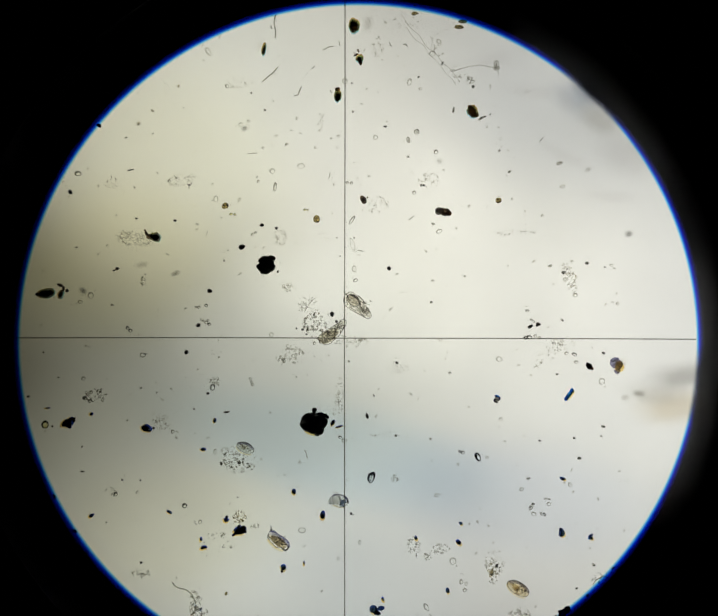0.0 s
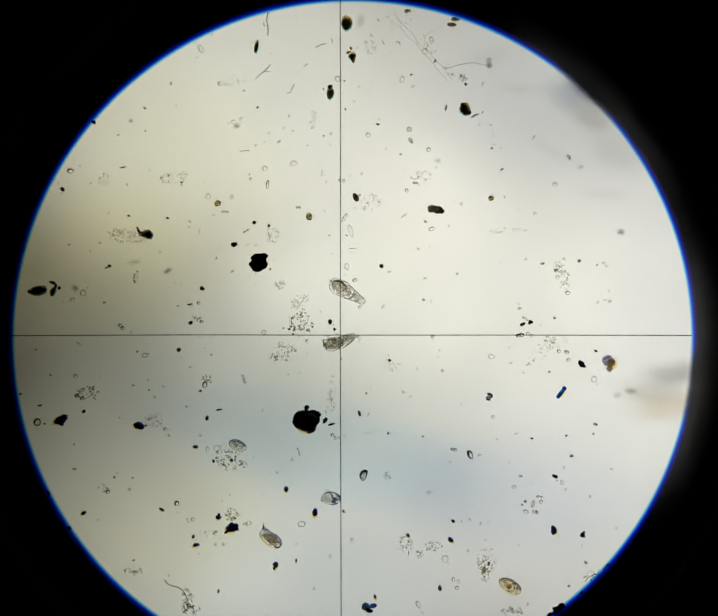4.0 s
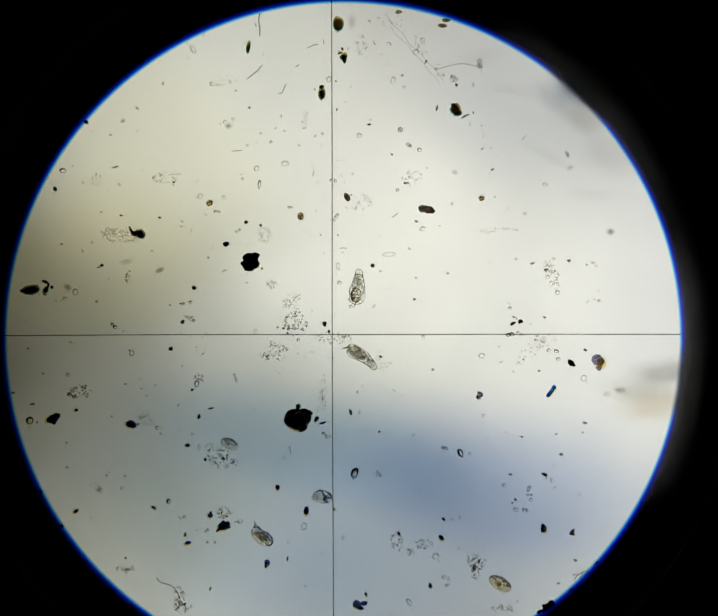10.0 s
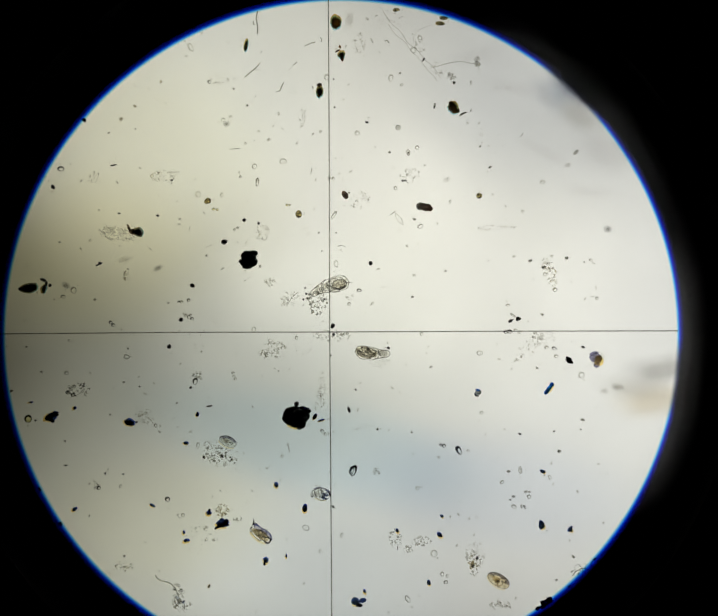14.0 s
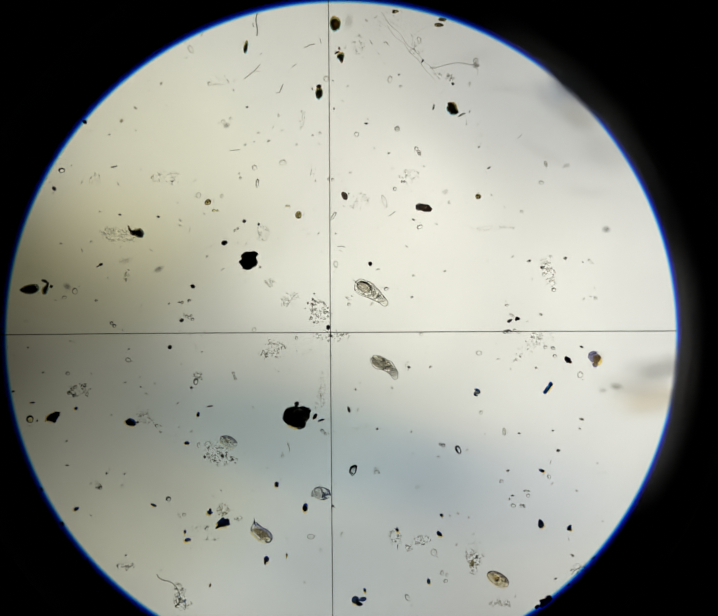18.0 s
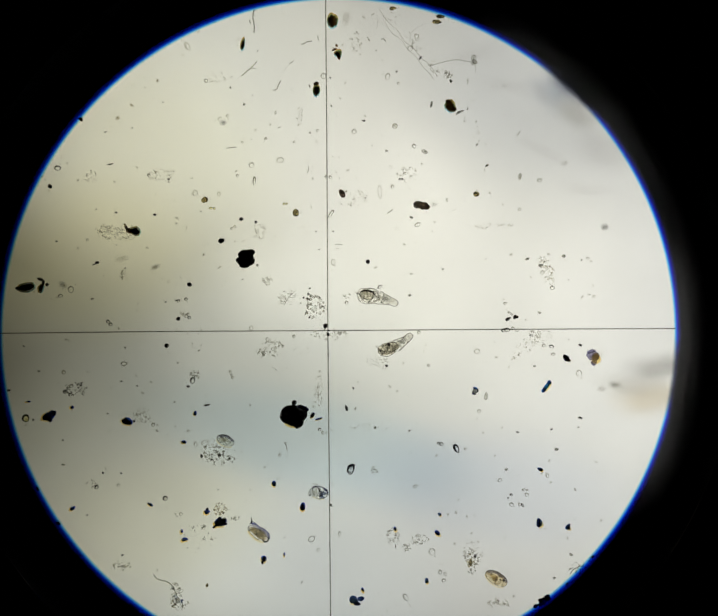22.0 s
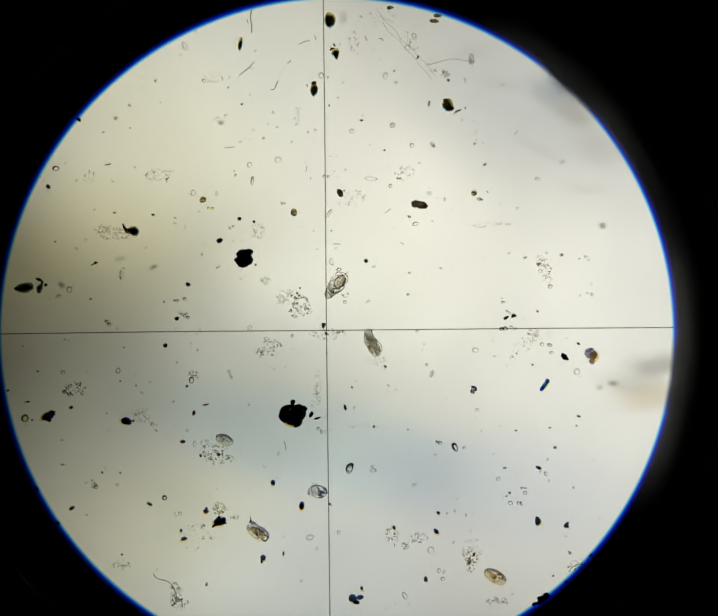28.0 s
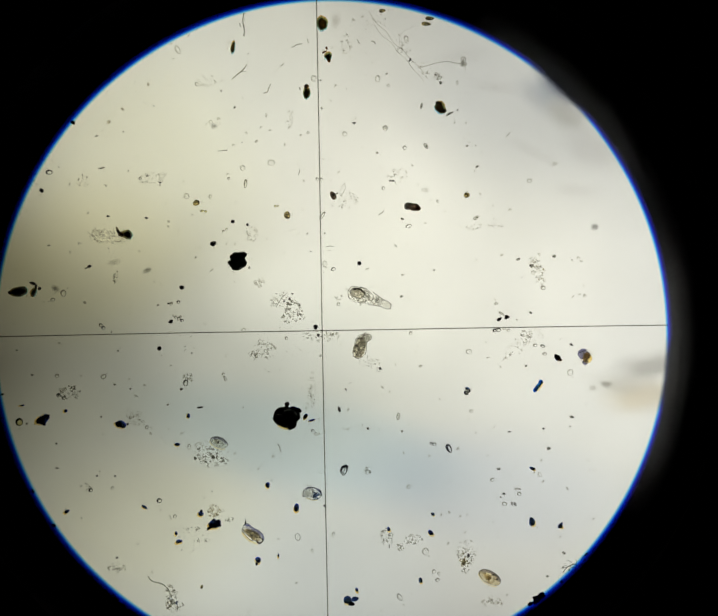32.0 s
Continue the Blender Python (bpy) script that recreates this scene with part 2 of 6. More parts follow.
HUSK = clear("fibre_olive", (0.20, 0.20, 0.15), (0.44, 0.44, 0.35), 100)
FAINT = clear("silt_faint", (0.64, 0.63, 0.59), (0.88, 0.87, 0.84), 200)
SILT = clear("silt_grey", (0.42, 0.41, 0.37), (0.76, 0.75, 0.70), 200)
DIRT = clear("silt_dark", (0.12, 0.12, 0.11), (0.48, 0.46, 0.40), 200)
RUST = clear("silt_amber", (0.30, 0.26, 0.16), (0.74, 0.68, 0.50), 200)
LORICA = clear("lorica_clear", (0.80, 0.77, 0.69), (1.0, 1.0, 0.98), 150, 0.38, 0.55)
GUT = clear("gut_brown", (0.42, 0.36, 0.25), (0.74, 0.69, 0.55), 75)
EGG = clear("egg_yolk", (0.58, 0.52, 0.42), (0.97, 0.93, 0.84), 170, 0.38, 0.58)
FLESH = clear("flesh_brown_grey", (0.48, 0.43, 0.33), (0.98, 0.95, 0.86), 190, 0.38, 0.58)
GOLD = clear("flesh_amber", (0.54, 0.42, 0.22), (0.97, 0.88, 0.64), 120, 0.36, 0.62)
# tints that paint the lens's colour fringe on eggs and resting rotifers
VIOLET = clear("violet_fringe_tint", (0.34, 0.33, 0.48), (0.68, 0.67, 0.76), 150, 0.38, 0.62)
INDIGOFILM = clear("indigo_lens_fringe", (0.08, 0.09, 0.34), (0.42, 0.42, 0.66), 150, 0.38, 0.62)
STRAW = clear("straw_lens_fringe", (0.95, 0.80, 0.42), (0.99, 0.92, 0.66), 90)
TAWNY = clear("yolk_grey", (0.66, 0.66, 0.58), (0.95, 0.95, 0.90), 110)
SMUDGE = smear_or_light("grey_smudge", (0.46, 0.46, 0.45))
GREASE = smear_or_light("faint_grease", (0.80, 0.79, 0.77))
LIGHTGREASE = smear_or_light("thin_grease", (0.90, 0.89, 0.89))
DARKGREASE = smear_or_light("dense_grease", (0.40, 0.41, 0.46), 5.0, full=0.8)
TAN = smear_or_light("tan_grease", (0.86, 0.80, 0.70))


# ---- mesh helpers: each gives (verts, faces) in stage divisions about a local origin ----
def joined(*pieces):
    verts, faces = [], []
    for v, f in pieces:
        n = len(verts)
        verts += v
        faces += [tuple(i + n for i in face) for face in f]
    return verts, faces


def turned(piece, angle=0.0, dx=0.0, dy=0.0, dz=0.0):
    c, s = math.cos(radians(angle)), math.sin(radians(angle))
    return [(c * x - s * y + dx, s * x + c * y + dy, z + dz) for x, y, z in piece[0]], piece[1]


def wobble(a, seed, rough):
    r = random.Random(seed)
    p = [r.uniform(0, 6.28) for _ in range(6)]
    return 1 + rough * (0.45 * math.sin(2 * a + p[0]) + 0.40 * math.sin(3 * a + p[1]) + 0.30 * math.sin(5 * a + p[2])
                        + 0.22 * math.sin(8 * a + p[3]) + 0.15 * math.sin(11 * a + p[4]))


def lump(w, h, thick, seed=0, rough=0.0, n=18, closed=True, egg=0.0):
    """A low stone or dome: its girth sits a third of the way up. egg narrows one end."""
    verts, faces = [], []
    rings = ((0.86, 0.0), (1.0, 0.3), (0.80, 0.75), (0.42, 1.0)) if closed else ((1.0, 0.05), (0.84, 0.62), (0.45, 0.95))
    r = random.Random(seed + 5)
    jag = [1 + rough * 0.55 * r.uniform(-1, 1) * (1 if i % 2 else 0.4) for i in range(n)]
    for scale, up in rings:
        for i in range(n):
            a = 2 * math.pi * i / n
            k = scale * wobble(a, seed, rough) * jag[i]
            x, y = math.cos(a) * k * w / 2, math.sin(a) * k * h / 2
            verts.append((x, y * (1 - egg * x / w * 2), up * thick))
    for j in range(len(rings) - 1):
        for i in range(n):
            k = (i + 1) % n
            faces.append((j * n + i, j * n + k, (j + 1) * n + k, (j + 1) * n + i))
    top = (len(rings) - 1) * n
    faces.append(tuple(top + i for i in range(n)))
    if closed:
        faces.append(tuple(reversed(range(n))))
    return verts, faces


def arch(points, width, high=None, closed=False, taper=False, z=0.0, uneven=0.0):
    """A thread along points: a rounded half-round bead; uneven thickens one side into a shade crescent."""
    high = width * 0.6 if high is None else high
    n, verts, faces = len(points), [], []
    for i, (x, y) in enumerate(points):
        a = points[(i - 1) % n] if closed or i else points[0]
        b = points[(i + 1) % n] if closed or i < n - 1 else points[-1]
        dx, dy = b[0] - a[0], b[1] - a[1]
        d = math.hypot(dx, dy) or 1.0
        k = width / 2 * (1 - 0.75 * i / (n - 1) if taper else 1.0) * (1 + uneven * math.cos(2 * math.pi * i / n - 2.2))
        nx, ny = -dy / d * k, dx / d * k
        verts += [(x + nx, y + ny, z), (x + nx * 0.6, y + ny * 0.6, z + high * 0.8), (x - nx * 0.6, y - ny * 0.6, z + high * 0.8), (x - nx, y - ny, z)]
    for i in range(n if closed else n - 1):
        p, q = 4 * i, 4 * ((i + 1) % n)
        for j in range(3):
            faces.append((p + j, p + j + 1, q + j + 1, q + j))
    return verts, faces


def oval(w, h, n=22, seed=0, rough=0.0, egg=0.0):
    pts = []
    for i in range(n):
        a = 2 * math.pi * i / n
        k = wobble(a, seed, rough)
        x, y = math.cos(a) * k * w / 2, math.sin(a) * k * h / 2
        pts.append((x, y * (1 - egg * x / w * 2)))
    return pts


def smooth_line(points, steps=6):
    """A rounded line through the points."""
    out = []
    for i in range(len(points) - 1):
        p0, p1 = points[max(i - 1, 0)], points[i]
        p2, p3 = points[i + 1], points[min(i + 2, len(points) - 1)]
        for s in range(steps):
            t = s / steps
            out.append(tuple(0.5 * (2 * p1[k] + (p2[k] - p0[k]) * t + (2 * p0[k] - 5 * p1[k] + 4 * p2[k] - p3[k]) * t * t
                                    + (3 * p1[k] - p0[k] - 3 * p2[k] + p3[k]) * t ** 3) for k in (0, 1)))
    return out + [points[-1]]


def mesh(name, piece, material, smooth=True):
    me = bpy.data.meshes.new(name)
    me.from_pydata([(x * DIV, y * DIV, z * DIV) for x, y, z in piece[0]], [], piece[1])
    me.materials.append(material)
    if smooth:
        me.polygons.foreach_set("use_smooth", [True] * len(me.polygons))
    me.update()
    return me


def thing(name, u, v, label, category, group="", kind="", data=None, angle=0.0, z=0.0):
    ob = new(name, data)
    p = at(u, v, z)
    ob.matrix_basis = pose(p.x, p.y, z, 0, 0, angle)
    return tagged(ob, label, category, group, kind)


def part(name, piece, material, parent, label="", smooth=True):
    ob = new(name, mesh(name, piece, material, smooth))
    ob.parent = parent
    return tagged(ob, label)


# ---- the large structure ----
def disc_sheet(name, radius, z0, z1, material, label, category, n=96):
    v = [(math.cos(2 * math.pi * i / n) * radius, math.sin(2 * math.pi * i / n) * radius, z) for z in (z0, z1) for i in range(n)]
    f = [tuple(reversed(range(n))), tuple(range(n, 2 * n))] + [(i, (i + 1) % n, n + (i + 1) % n, n + i) for i in range(n)]
    me = bpy.data.meshes.new(name)
    me.from_pydata(v, [], f)
    me.materials.append(material)
    return tagged(new(name, me), label, category, kind="structure")


def build_stand():
    disc_sheet("backdrop", 1.5, -0.302, -0.30, diffuser_material(), "opal glass diffuser glowing over the added spots", "diffuser")
    slide = clear("slide_glass", (0.985, 0.985, 0.98), (0.995, 0.995, 0.995), 2.0)
    x, y = 1.9, 1.25
    v = [(sx * x, sy * y, z) for z in (-0.06, -0.0005) for sx, sy in ((-1, -1), (1, -1), (1, 1), (-1, 1))]
    me = bpy.data.meshes.new("ground")
    me.from_pydata(v, [], [(3, 2, 1, 0), (4, 5, 6, 7), (0, 1, 5, 4), (1, 2, 6, 5), (2, 3, 7, 6), (3, 0, 4, 7)])
    me.materials.append(slide)
    tagged(new("ground", me), "clear glass slide carrying the wet sample", "glass slide", kind="structure")

    # the field stop: a black plate with a flared round opening
    z0, z1, n = 0.052, 0.10, 160
    c = at(747, 735, z0)
    scale = DIV * (1 - z0 / EYE)
    rings = ((831 * scale, z0), (860 * scale, z1), (2.4, z1), (2.4, z0))
    v = [(c.x + math.cos(2 * math.pi * i / n) * r, c.y + math.sin(2 * math.pi * i / n) * r, z) for r, z in rings for i in range(n)]
    f = [(j * n + i, j * n + (i + 1) % n, ((j + 1) % 4) * n + (i + 1) % n, ((j + 1) % 4) * n + i) for j in range(4) for i in range(n)]
    me = bpy.data.meshes.new("field_stop")
    me.from_pydata(v, [], f)
    me.materials.append(PAINT)
    stop = tagged(new("field_stop", me), "matt black field stop plate with a round opening", "field stop", kind="structure")
    # an added flat ring carries the lens's edge fringe and haze as colour
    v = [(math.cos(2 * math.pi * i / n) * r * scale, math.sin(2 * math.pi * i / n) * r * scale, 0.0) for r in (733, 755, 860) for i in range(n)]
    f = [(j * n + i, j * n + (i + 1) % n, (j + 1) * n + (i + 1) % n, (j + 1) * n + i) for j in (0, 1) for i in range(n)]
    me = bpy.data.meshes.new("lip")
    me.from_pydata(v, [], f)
    me.materials.append(rim_fringe_material())
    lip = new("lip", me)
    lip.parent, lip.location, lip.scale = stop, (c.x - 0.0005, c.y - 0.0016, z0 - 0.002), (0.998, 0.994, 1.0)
    tagged(lip, "blue lens fringe and haze painted round the opening")
    for u, v, w, h, a in ((83, 1074, 11, 7, -60), (128, 1150, 11, 9, -50), (181, 262, 9, 11, 40), (1303, 1228, 8, 5, 45),
                          (1247, 1288, 9, 5, 38), (1196, 1325, 30, 17, 35), (1203, 1316, 14, 10, 20), (1178, 1336, 14, 8, 40), (1187, 1323, 9, 8, 0)):
        soot = part("soot_speck", turned(lump(w, h, 4, int(u), 0.2, 14), a), INDIGO, stop, "blue-black soot speck caught on the rim", smooth=False)
        soot.location = at(u, v, z0 - 0.006)

    # the tube round the eyepiece, closed above
    n = 64
    v = [(math.cos(2 * math.pi * i / n) * 2.4, math.sin(2 * math.pi * i / n) * 2.4, z) for z in (-3.4, 3.2) for i in range(n)]
    v += [(math.cos(2 * math.pi * i / n) * 2.46, math.sin(2 * math.pi * i / n) * 2.46, z) for z in (-3.46, 3.26) for i in range(n)]
    f = [(i, (i + 1) % n, n + (i + 1) % n, n + i) for i in range(n)]
    f += [(2 * n + i, 2 * n + (i + 1) % n, 3 * n + (i + 1) % n, 3 * n + i) for i in range(n)]
    f += [tuple(range(n)), tuple(range(n, 2 * n)), tuple(range(2 * n, 3 * n)), tuple(range(3 * n, 4 * n))]
    me = bpy.data.meshes.new("wall_tube")
    me.from_pydata(v, [], f)
    me.materials.append(PAINT)
    tagged(new("wall_tube", me), "matt black inside of the microscope tube", "tube wall", kind="structure")
    return stop


STOP = build_stand()


def reticle():
    """Two crossed hairs, one object that turns a little in the eyepiece."""
    ob = tagged(new("reticle"), "fine dark crosshair reticle across the round view", "crosshair")
    for name, pts in (("horizontal_hair", [(-745, -1.5), (-350, 0.3), (0, 0), (400, 0.2), (765, -0.5)]),
                      ("vertical_hair", [(2.2, -745), (1.2, -380), (0, 0), (0.3, 400), (-0.5, 752)])):
        part(name, arch(smooth_line([(x * 0.98, y * 0.98) for x, y in pts], 10), 2.3, 1.5), WIRE, ob)
    return ob


RETICLE = reticle()


# ---- grains ----
GRAIN_LABEL = {"NAVY": "blue-grey translucent mineral grain on the slide", "TEAL": "teal blue rod-shaped mineral grain on the slide", "BLACK": "opaque black mineral grain lying on the slide", "BROWN": "dark brown translucent mineral grain on the slide",
               "OLIVE": "olive brown translucent mineral grain on the slide", "GREY": "small grey mineral speck lying on the slide"}
COUNT = [0]


def halo(u, v):
    """The way in which the lens's painted colour fringes spread: outward from the optic axis."""
    dx, dy = u - OPTIC[0], -(v - OPTIC[1])
    d = math.hypot(dx, dy) or 1.0
    k = min(d * 0.0052, 3.4) * (0.75 if dx < -abs(dy) else 1.0)
    return dx / d * k, dy / d * k


def grain(u, v, w, h, angle=0.0, stuff=BLACK, rough=0.16, lobes=(), fringe=True, label=""):
    """A mineral grain, with the knobs that stick to it and, off the axis, the lens's amber and blue fringes painted as
    tinted flakes.
    """
    COUNT[0] += 1
    seed = COUNT[0] * 7
    size = max(w, h)
    thick = min(0.5 * min(w, h), 9.0)
    key = {id(BLACK): "BLACK", id(BROWN): "BROWN", id(OLIVE): "OLIVE", id(NAVY): "NAVY", id(TEAL): "TEAL"}.get(id(stuff), "GREY")
    word = "large " if size > 34 else "tiny " if size < 8 else ""
    ob = thing("mineral_grain", u, v, label or word + GRAIN_LABEL[key], "mineral grain", "dark grains on the slide")
    n = 24 if size > 20 else 16
    hx, hy = halo(u, v)
    k = math.hypot(hx, hy)
    below, right = hy < -0.25 * abs(hx), hx > 0.8 * k
    fringed = fringe and k > (1.1 if below or right else 1.7 if abs(hx) > abs(hy) else 2.1) and stuff in (BLACK, BROWN, NAVY, TEAL) and size > (8.0 if below else 8.5 if hy > 0.6 * k else 10.5 if right else 13.0)
    most = 0.46 if below else 0.36 if hy > 0.6 * k else 0.2
    trim = 1.0 - min(most, (2.8 if below else 2.3) * k / size) if fringed and stuff is BLACK else 1.0
    # off the axis the lens fringe is put into the body's tone as well
    tone = stuff if not fringed or stuff is not BLACK else INDIGO if below else UMBER if hy > 0.6 * k else BLACK
    push = (1.0 - trim) * size * 0.42 / (k or 1.0) * (1.0 if below else -1.0)
    part("body", turned(lump(w * trim, h * trim, thick, seed, rough, n), angle, hx * push, hy * push), tone, ob, "", smooth=False)
    for i, (du, dv, lw, lh, la, *other) in enumerate(lobes):
        part("knob", turned(lump(lw, lh, min(lw, lh) * 0.5, seed + i + 1, rough, 14), la, du, -dv), other[0] if other else tone, ob, "", smooth=False)
    spread = min(1.5, 0.75 + 0.03 * size) if below else 0.85
    if fringed and (below or right):
        lean = math.atan2(hy, hx) - radians(angle)
        across = math.hypot(w * math.cos(lean), h * math.sin(lean))
        grow, shift = (1.0 + 0.7 * k / size, spread) if stuff in (BLACK, BROWN) else (0.86, 0.20 * across / k + 0.6)
        part("amber_rim", turned(lump(w * grow, h * grow, thick * 0.25, seed, rough, n, False), angle, hx * shift, hy * shift, 0.02), AMBER, ob, "amber lens fringe, painted as a flake")
        if stuff is BLACK and below:
            part("blue_rim", turned(lump(w, h, thick * 0.35, seed, rough, n, False), angle, 0, 0, 0.05), BLUE, ob, "blue lens fringe, painted as a flake")
    elif fringed:
        part("orange_rim", turned(lump(w, h, thick * 0.35, seed, rough, n, False), angle, 0, 0, 0.05), ORANGE, ob, "orange lens fringe, painted as a flake")
        if stuff is BLACK:
            part("cyan_rim", turned(lump(w, h, thick * 0.25, seed, rough, n, False), angle, -hx * 0.9, -hy * 0.9, 0.02), CYAN, ob, "pale cyan lens fringe, painted as a flake")
    return ob


# ---- cells and rings ----
CELL_LABEL = "pale round algal cell with a thin dark wall"


def cell(u, v, w, h, angle=0.0, wall=OUTLINE, sap=PALE, line=1.7, rough=0.03, name="algal_cell", label="", core=0.0):
    COUNT[0] += 1
    seed = COUNT[0] * 5
    dark = wall is DARKLINE
    text = label or ("clear cell with a thick dark wall on the slide" if dark else "faint colourless cell with a thin wall" if wall is FAINTLINE else CELL_LABEL)
    ob = thing(name, u, v, text, "algal cell", "cells on the slide")
    # the shade on one side of the cell is put into the wall's width
    part("wall", turned(arch(oval(w - line, h - line, 20, seed, rough), line * 1.1, closed=True, uneven=0.55), angle), wall, ob)
    part("sap", turned(lump(w - line, h - line, min(w, h) * 0.25, seed, rough, 16, False), angle), sap, ob)
    if core:
        part("nucleus", turned(lump(w * core, h * core, min(w, h) * 0.2, seed, 0.15, 10, False), angle, w * 0.06, -h * 0.05), SILT, ob)
    return ob


def fibre(points, width=1.6, stuff=HUSK, label="thin bent plant fibre on the slide", branches=(), name="plant_fibre"):
    u, v = points[0]
    ob = thing(name, u, v, label, "fibre", "fibres on the slide")
    local = [(a - u, v - b) for a, b in points]
    part("strand", arch(smooth_line(local, 5), width), stuff, ob)
    for line in branches:
        part("branch", arch(smooth_line([(a - u, v - b) for a, b in line], 5), width * 0.8, taper=True), stuff, ob)
    return ob


def specks(rng, count, rx, ry, low, high, ring_share=0.0):
    pieces = []
    for _ in range(count):
        a, r = rng.uniform(0, 6.283), math.sqrt(rng.random())
        x, y, s = math.cos(a) * r * rx, math.sin(a) * r * ry, rng.uniform(low, high)
        if rng.random() < ring_share:
            ring = oval(s * 1.6, s * rng.uniform(0.9, 1.5), 10, rng.randrange(999), 0.22)
            pieces.append(turned(arch(ring[:rng.randint(5, 10)], rng.uniform(0.8, 1.3)), rng.uniform(0, 360), x, y))
        else:
            pieces.append(turned(lump(s * rng.uniform(1.0, 1.9), s, s * 0.35, rng.randrange(999), 0.2, 7, False), rng.uniform(0, 360), x, y))
    return joined(*pieces)


def clump(u, v, rx, ry, count, stuff=SILT, low=1.6, high=4.0, rings=0.25, angle=0.0, label="loose clump of fine grey debris on the slide", name="debris_clump"):
    COUNT[0] += 1
    rng = random.Random(COUNT[0] * 13)
    return thing(name, u, v, label, "debris", "debris clumps", "stuff", mesh(name, specks(rng, int(count * 1.5), rx, ry, low * 0.9, high, min(0.6, rings + 0.22)), stuff), angle)


def smudge(u, v, w, h, angle=0.0, stuff=SMUDGE, z=0.046, name="smudge", label="soft grey out-of-focus smudge on the eyepiece glass"):
    """A thin film whose density follows its own unit space; the added shade and tint sheets use it too."""
    me = bpy.data.meshes.new(name)
    n = 40
    verts, uv = [(0, 0, 0.0012)], [(0, 0)]
    for ring in (0.5, 1.0):
        for i in range(n):
            a = 2 * math.pi * i / n
            verts.append((math.cos(a) * ring * w / 2 * DIV, math.sin(a) * ring * h / 2 * DIV, 0.0009 * (1 - ring)))
            uv.append((math.cos(a) * ring, math.sin(a) * ring))
    faces = [(0, 1 + i, 1 + (i + 1) % n) for i in range(n)] + [(1 + i, 1 + n + i, 1 + n + (i + 1) % n, 1 + (i + 1) % n) for i in range(n)]
    me.from_pydata(verts, [], faces)
    layer = me.uv_layers.new(name="unit")
    for loop in me.loops:
        layer.data[loop.index].uv = uv[loop.vertex_index]
    me.materials.append(stuff)
    return thing(name, u, v, label, "smudge", "smudges on the eyepiece", "", me, angle, z)


# ---- the swimmers ----
def rotifer(name, label, length, width, shell, inner, egg, seed, toes):
    """Swims along +x: a creased trunk full of granules, with an egg or a brown gut; neck and head slide out of it; two toes behind."""
    rng = random.Random(seed)
    ob = tagged(new(name), label, "rotifer", "swimming rotifers")
    back, front = -length * 0.50, length * 0.50
    sketch = ((back, -1), (back * 0.84, width * 0.33), (back * 0.3, width * 0.49), (length * 0.14, width * 0.47), (length * 0.34, width * 0.38), (front * 0.94, width * 0.24),
              (front, 0), (front * 0.94, -width * 0.25), (length * 0.33, -width * 0.39), (length * 0.1, -width * 0.47), (back * 0.4, -width * 0.5), (back * 0.88, -width * 0.33))
    sketch = [(x + rng.uniform(-1.3, 1.3), y + rng.uniform(-1.1, 1.1)) for x, y in sketch]
    outline = smooth_line(sketch + [sketch[0]], 6)[:-1]
    n = len(outline)

    def crease(start, span, shrink, wide, dx=0.0, dy=0.0):
        pts = [outline[(start + i) % n] for i in range(span)]
        return arch([(x * shrink + dx + rng.uniform(-0.5, 0.5), y * shrink + dy + rng.uniform(-0.5, 0.5)) for x, y in pts], wide, taper=True)

    # the wall is drawn in strokes that overlap and break off
    strokes, start = [], 0
    while start < n:
        span = rng.randint(9, 18)
        strokes.append(crease(start, span + 3, rng.uniform(0.97, 1.02), rng.uniform(1.3, 2.3)))
        start += span
    part("shell_outline", joined(*strokes), BODYLINE, ob)
    part("shell", lump(length * 0.97, width * 0.93, width * 0.3, seed, 0.04, 24, False, 0.14), shell, ob)
    folds = [crease(rng.randrange(n), rng.randint(8, 20), rng.uniform(0.62, 0.92), rng.uniform(1.0, 1.6), rng.uniform(-2, 2), rng.uniform(-1.5, 1.5)) for _ in range(12)]
    part("shell_folds", joined(*folds), MIDLINE, ob)
    if egg:
        part("egg", turned(lump(egg, egg * 0.70, 7, seed + 1, 0.04, 20, False), 0, -length * 0.12, width * 0.06), EGG, ob, "oval brown granular egg")
        part("egg_wall", turned(joined(arch(oval(egg, egg * 0.70, 26, seed, 0.05), 1.9, closed=True, uneven=0.5), arch(oval(egg * 0.8, egg * 0.52, 24, seed + 1, 0.1)[2:15], 1.1)), 0, -length * 0.12, width * 0.06, 0.5), DARKLINE, ob)
    else:
        part("gut", turned(lump(length * 0.90, width * 0.88, 7, seed + 1, 0.06, 22, False, 0.14), 0, -length * 0.05, 0), inner, ob, "dark brown granular gut")
    for i in range(5 if egg else 7):
        a = i / (5 if egg else 7)
        w = rng.uniform(6, 12)
        part("gut_lobe", turned(arch(oval(w, w * rng.uniform(0.6, 0.9), 12, seed + i, 0.16)[:rng.randint(7, 12)], rng.uniform(1.1, 1.7)), 67 * i,
                                length * (0.12 + 0.30 * a) if egg else length * (-0.36 + 0.7 * a), width * rng.uniform(-0.26, 0.24), 1.0), MIDLINE, ob)
    for stuff, count, low, high in ((SILT, 110, 1.2, 2.8), (DIRT, 62 if egg else 110, 1.1, 2.4)):
        grains = []
        for _ in range(count):
            a, r = rng.uniform(0, 6.283), math.sqrt(rng.random())
            s = rng.uniform(low, high)
            grains.append(turned(lump(s * rng.uniform(1.0, 1.9), s, s * 0.4, rng.randrange(99), 0.2, 6, False), rng.uniform(0, 360), math.cos(a) * r * length * 0.42 - 1.5, math.sin(a) * r * width * 0.38, 1.0))
        part("granules", joined(*grains), stuff, ob)
    w = width * (0.74 if egg else 0.78)
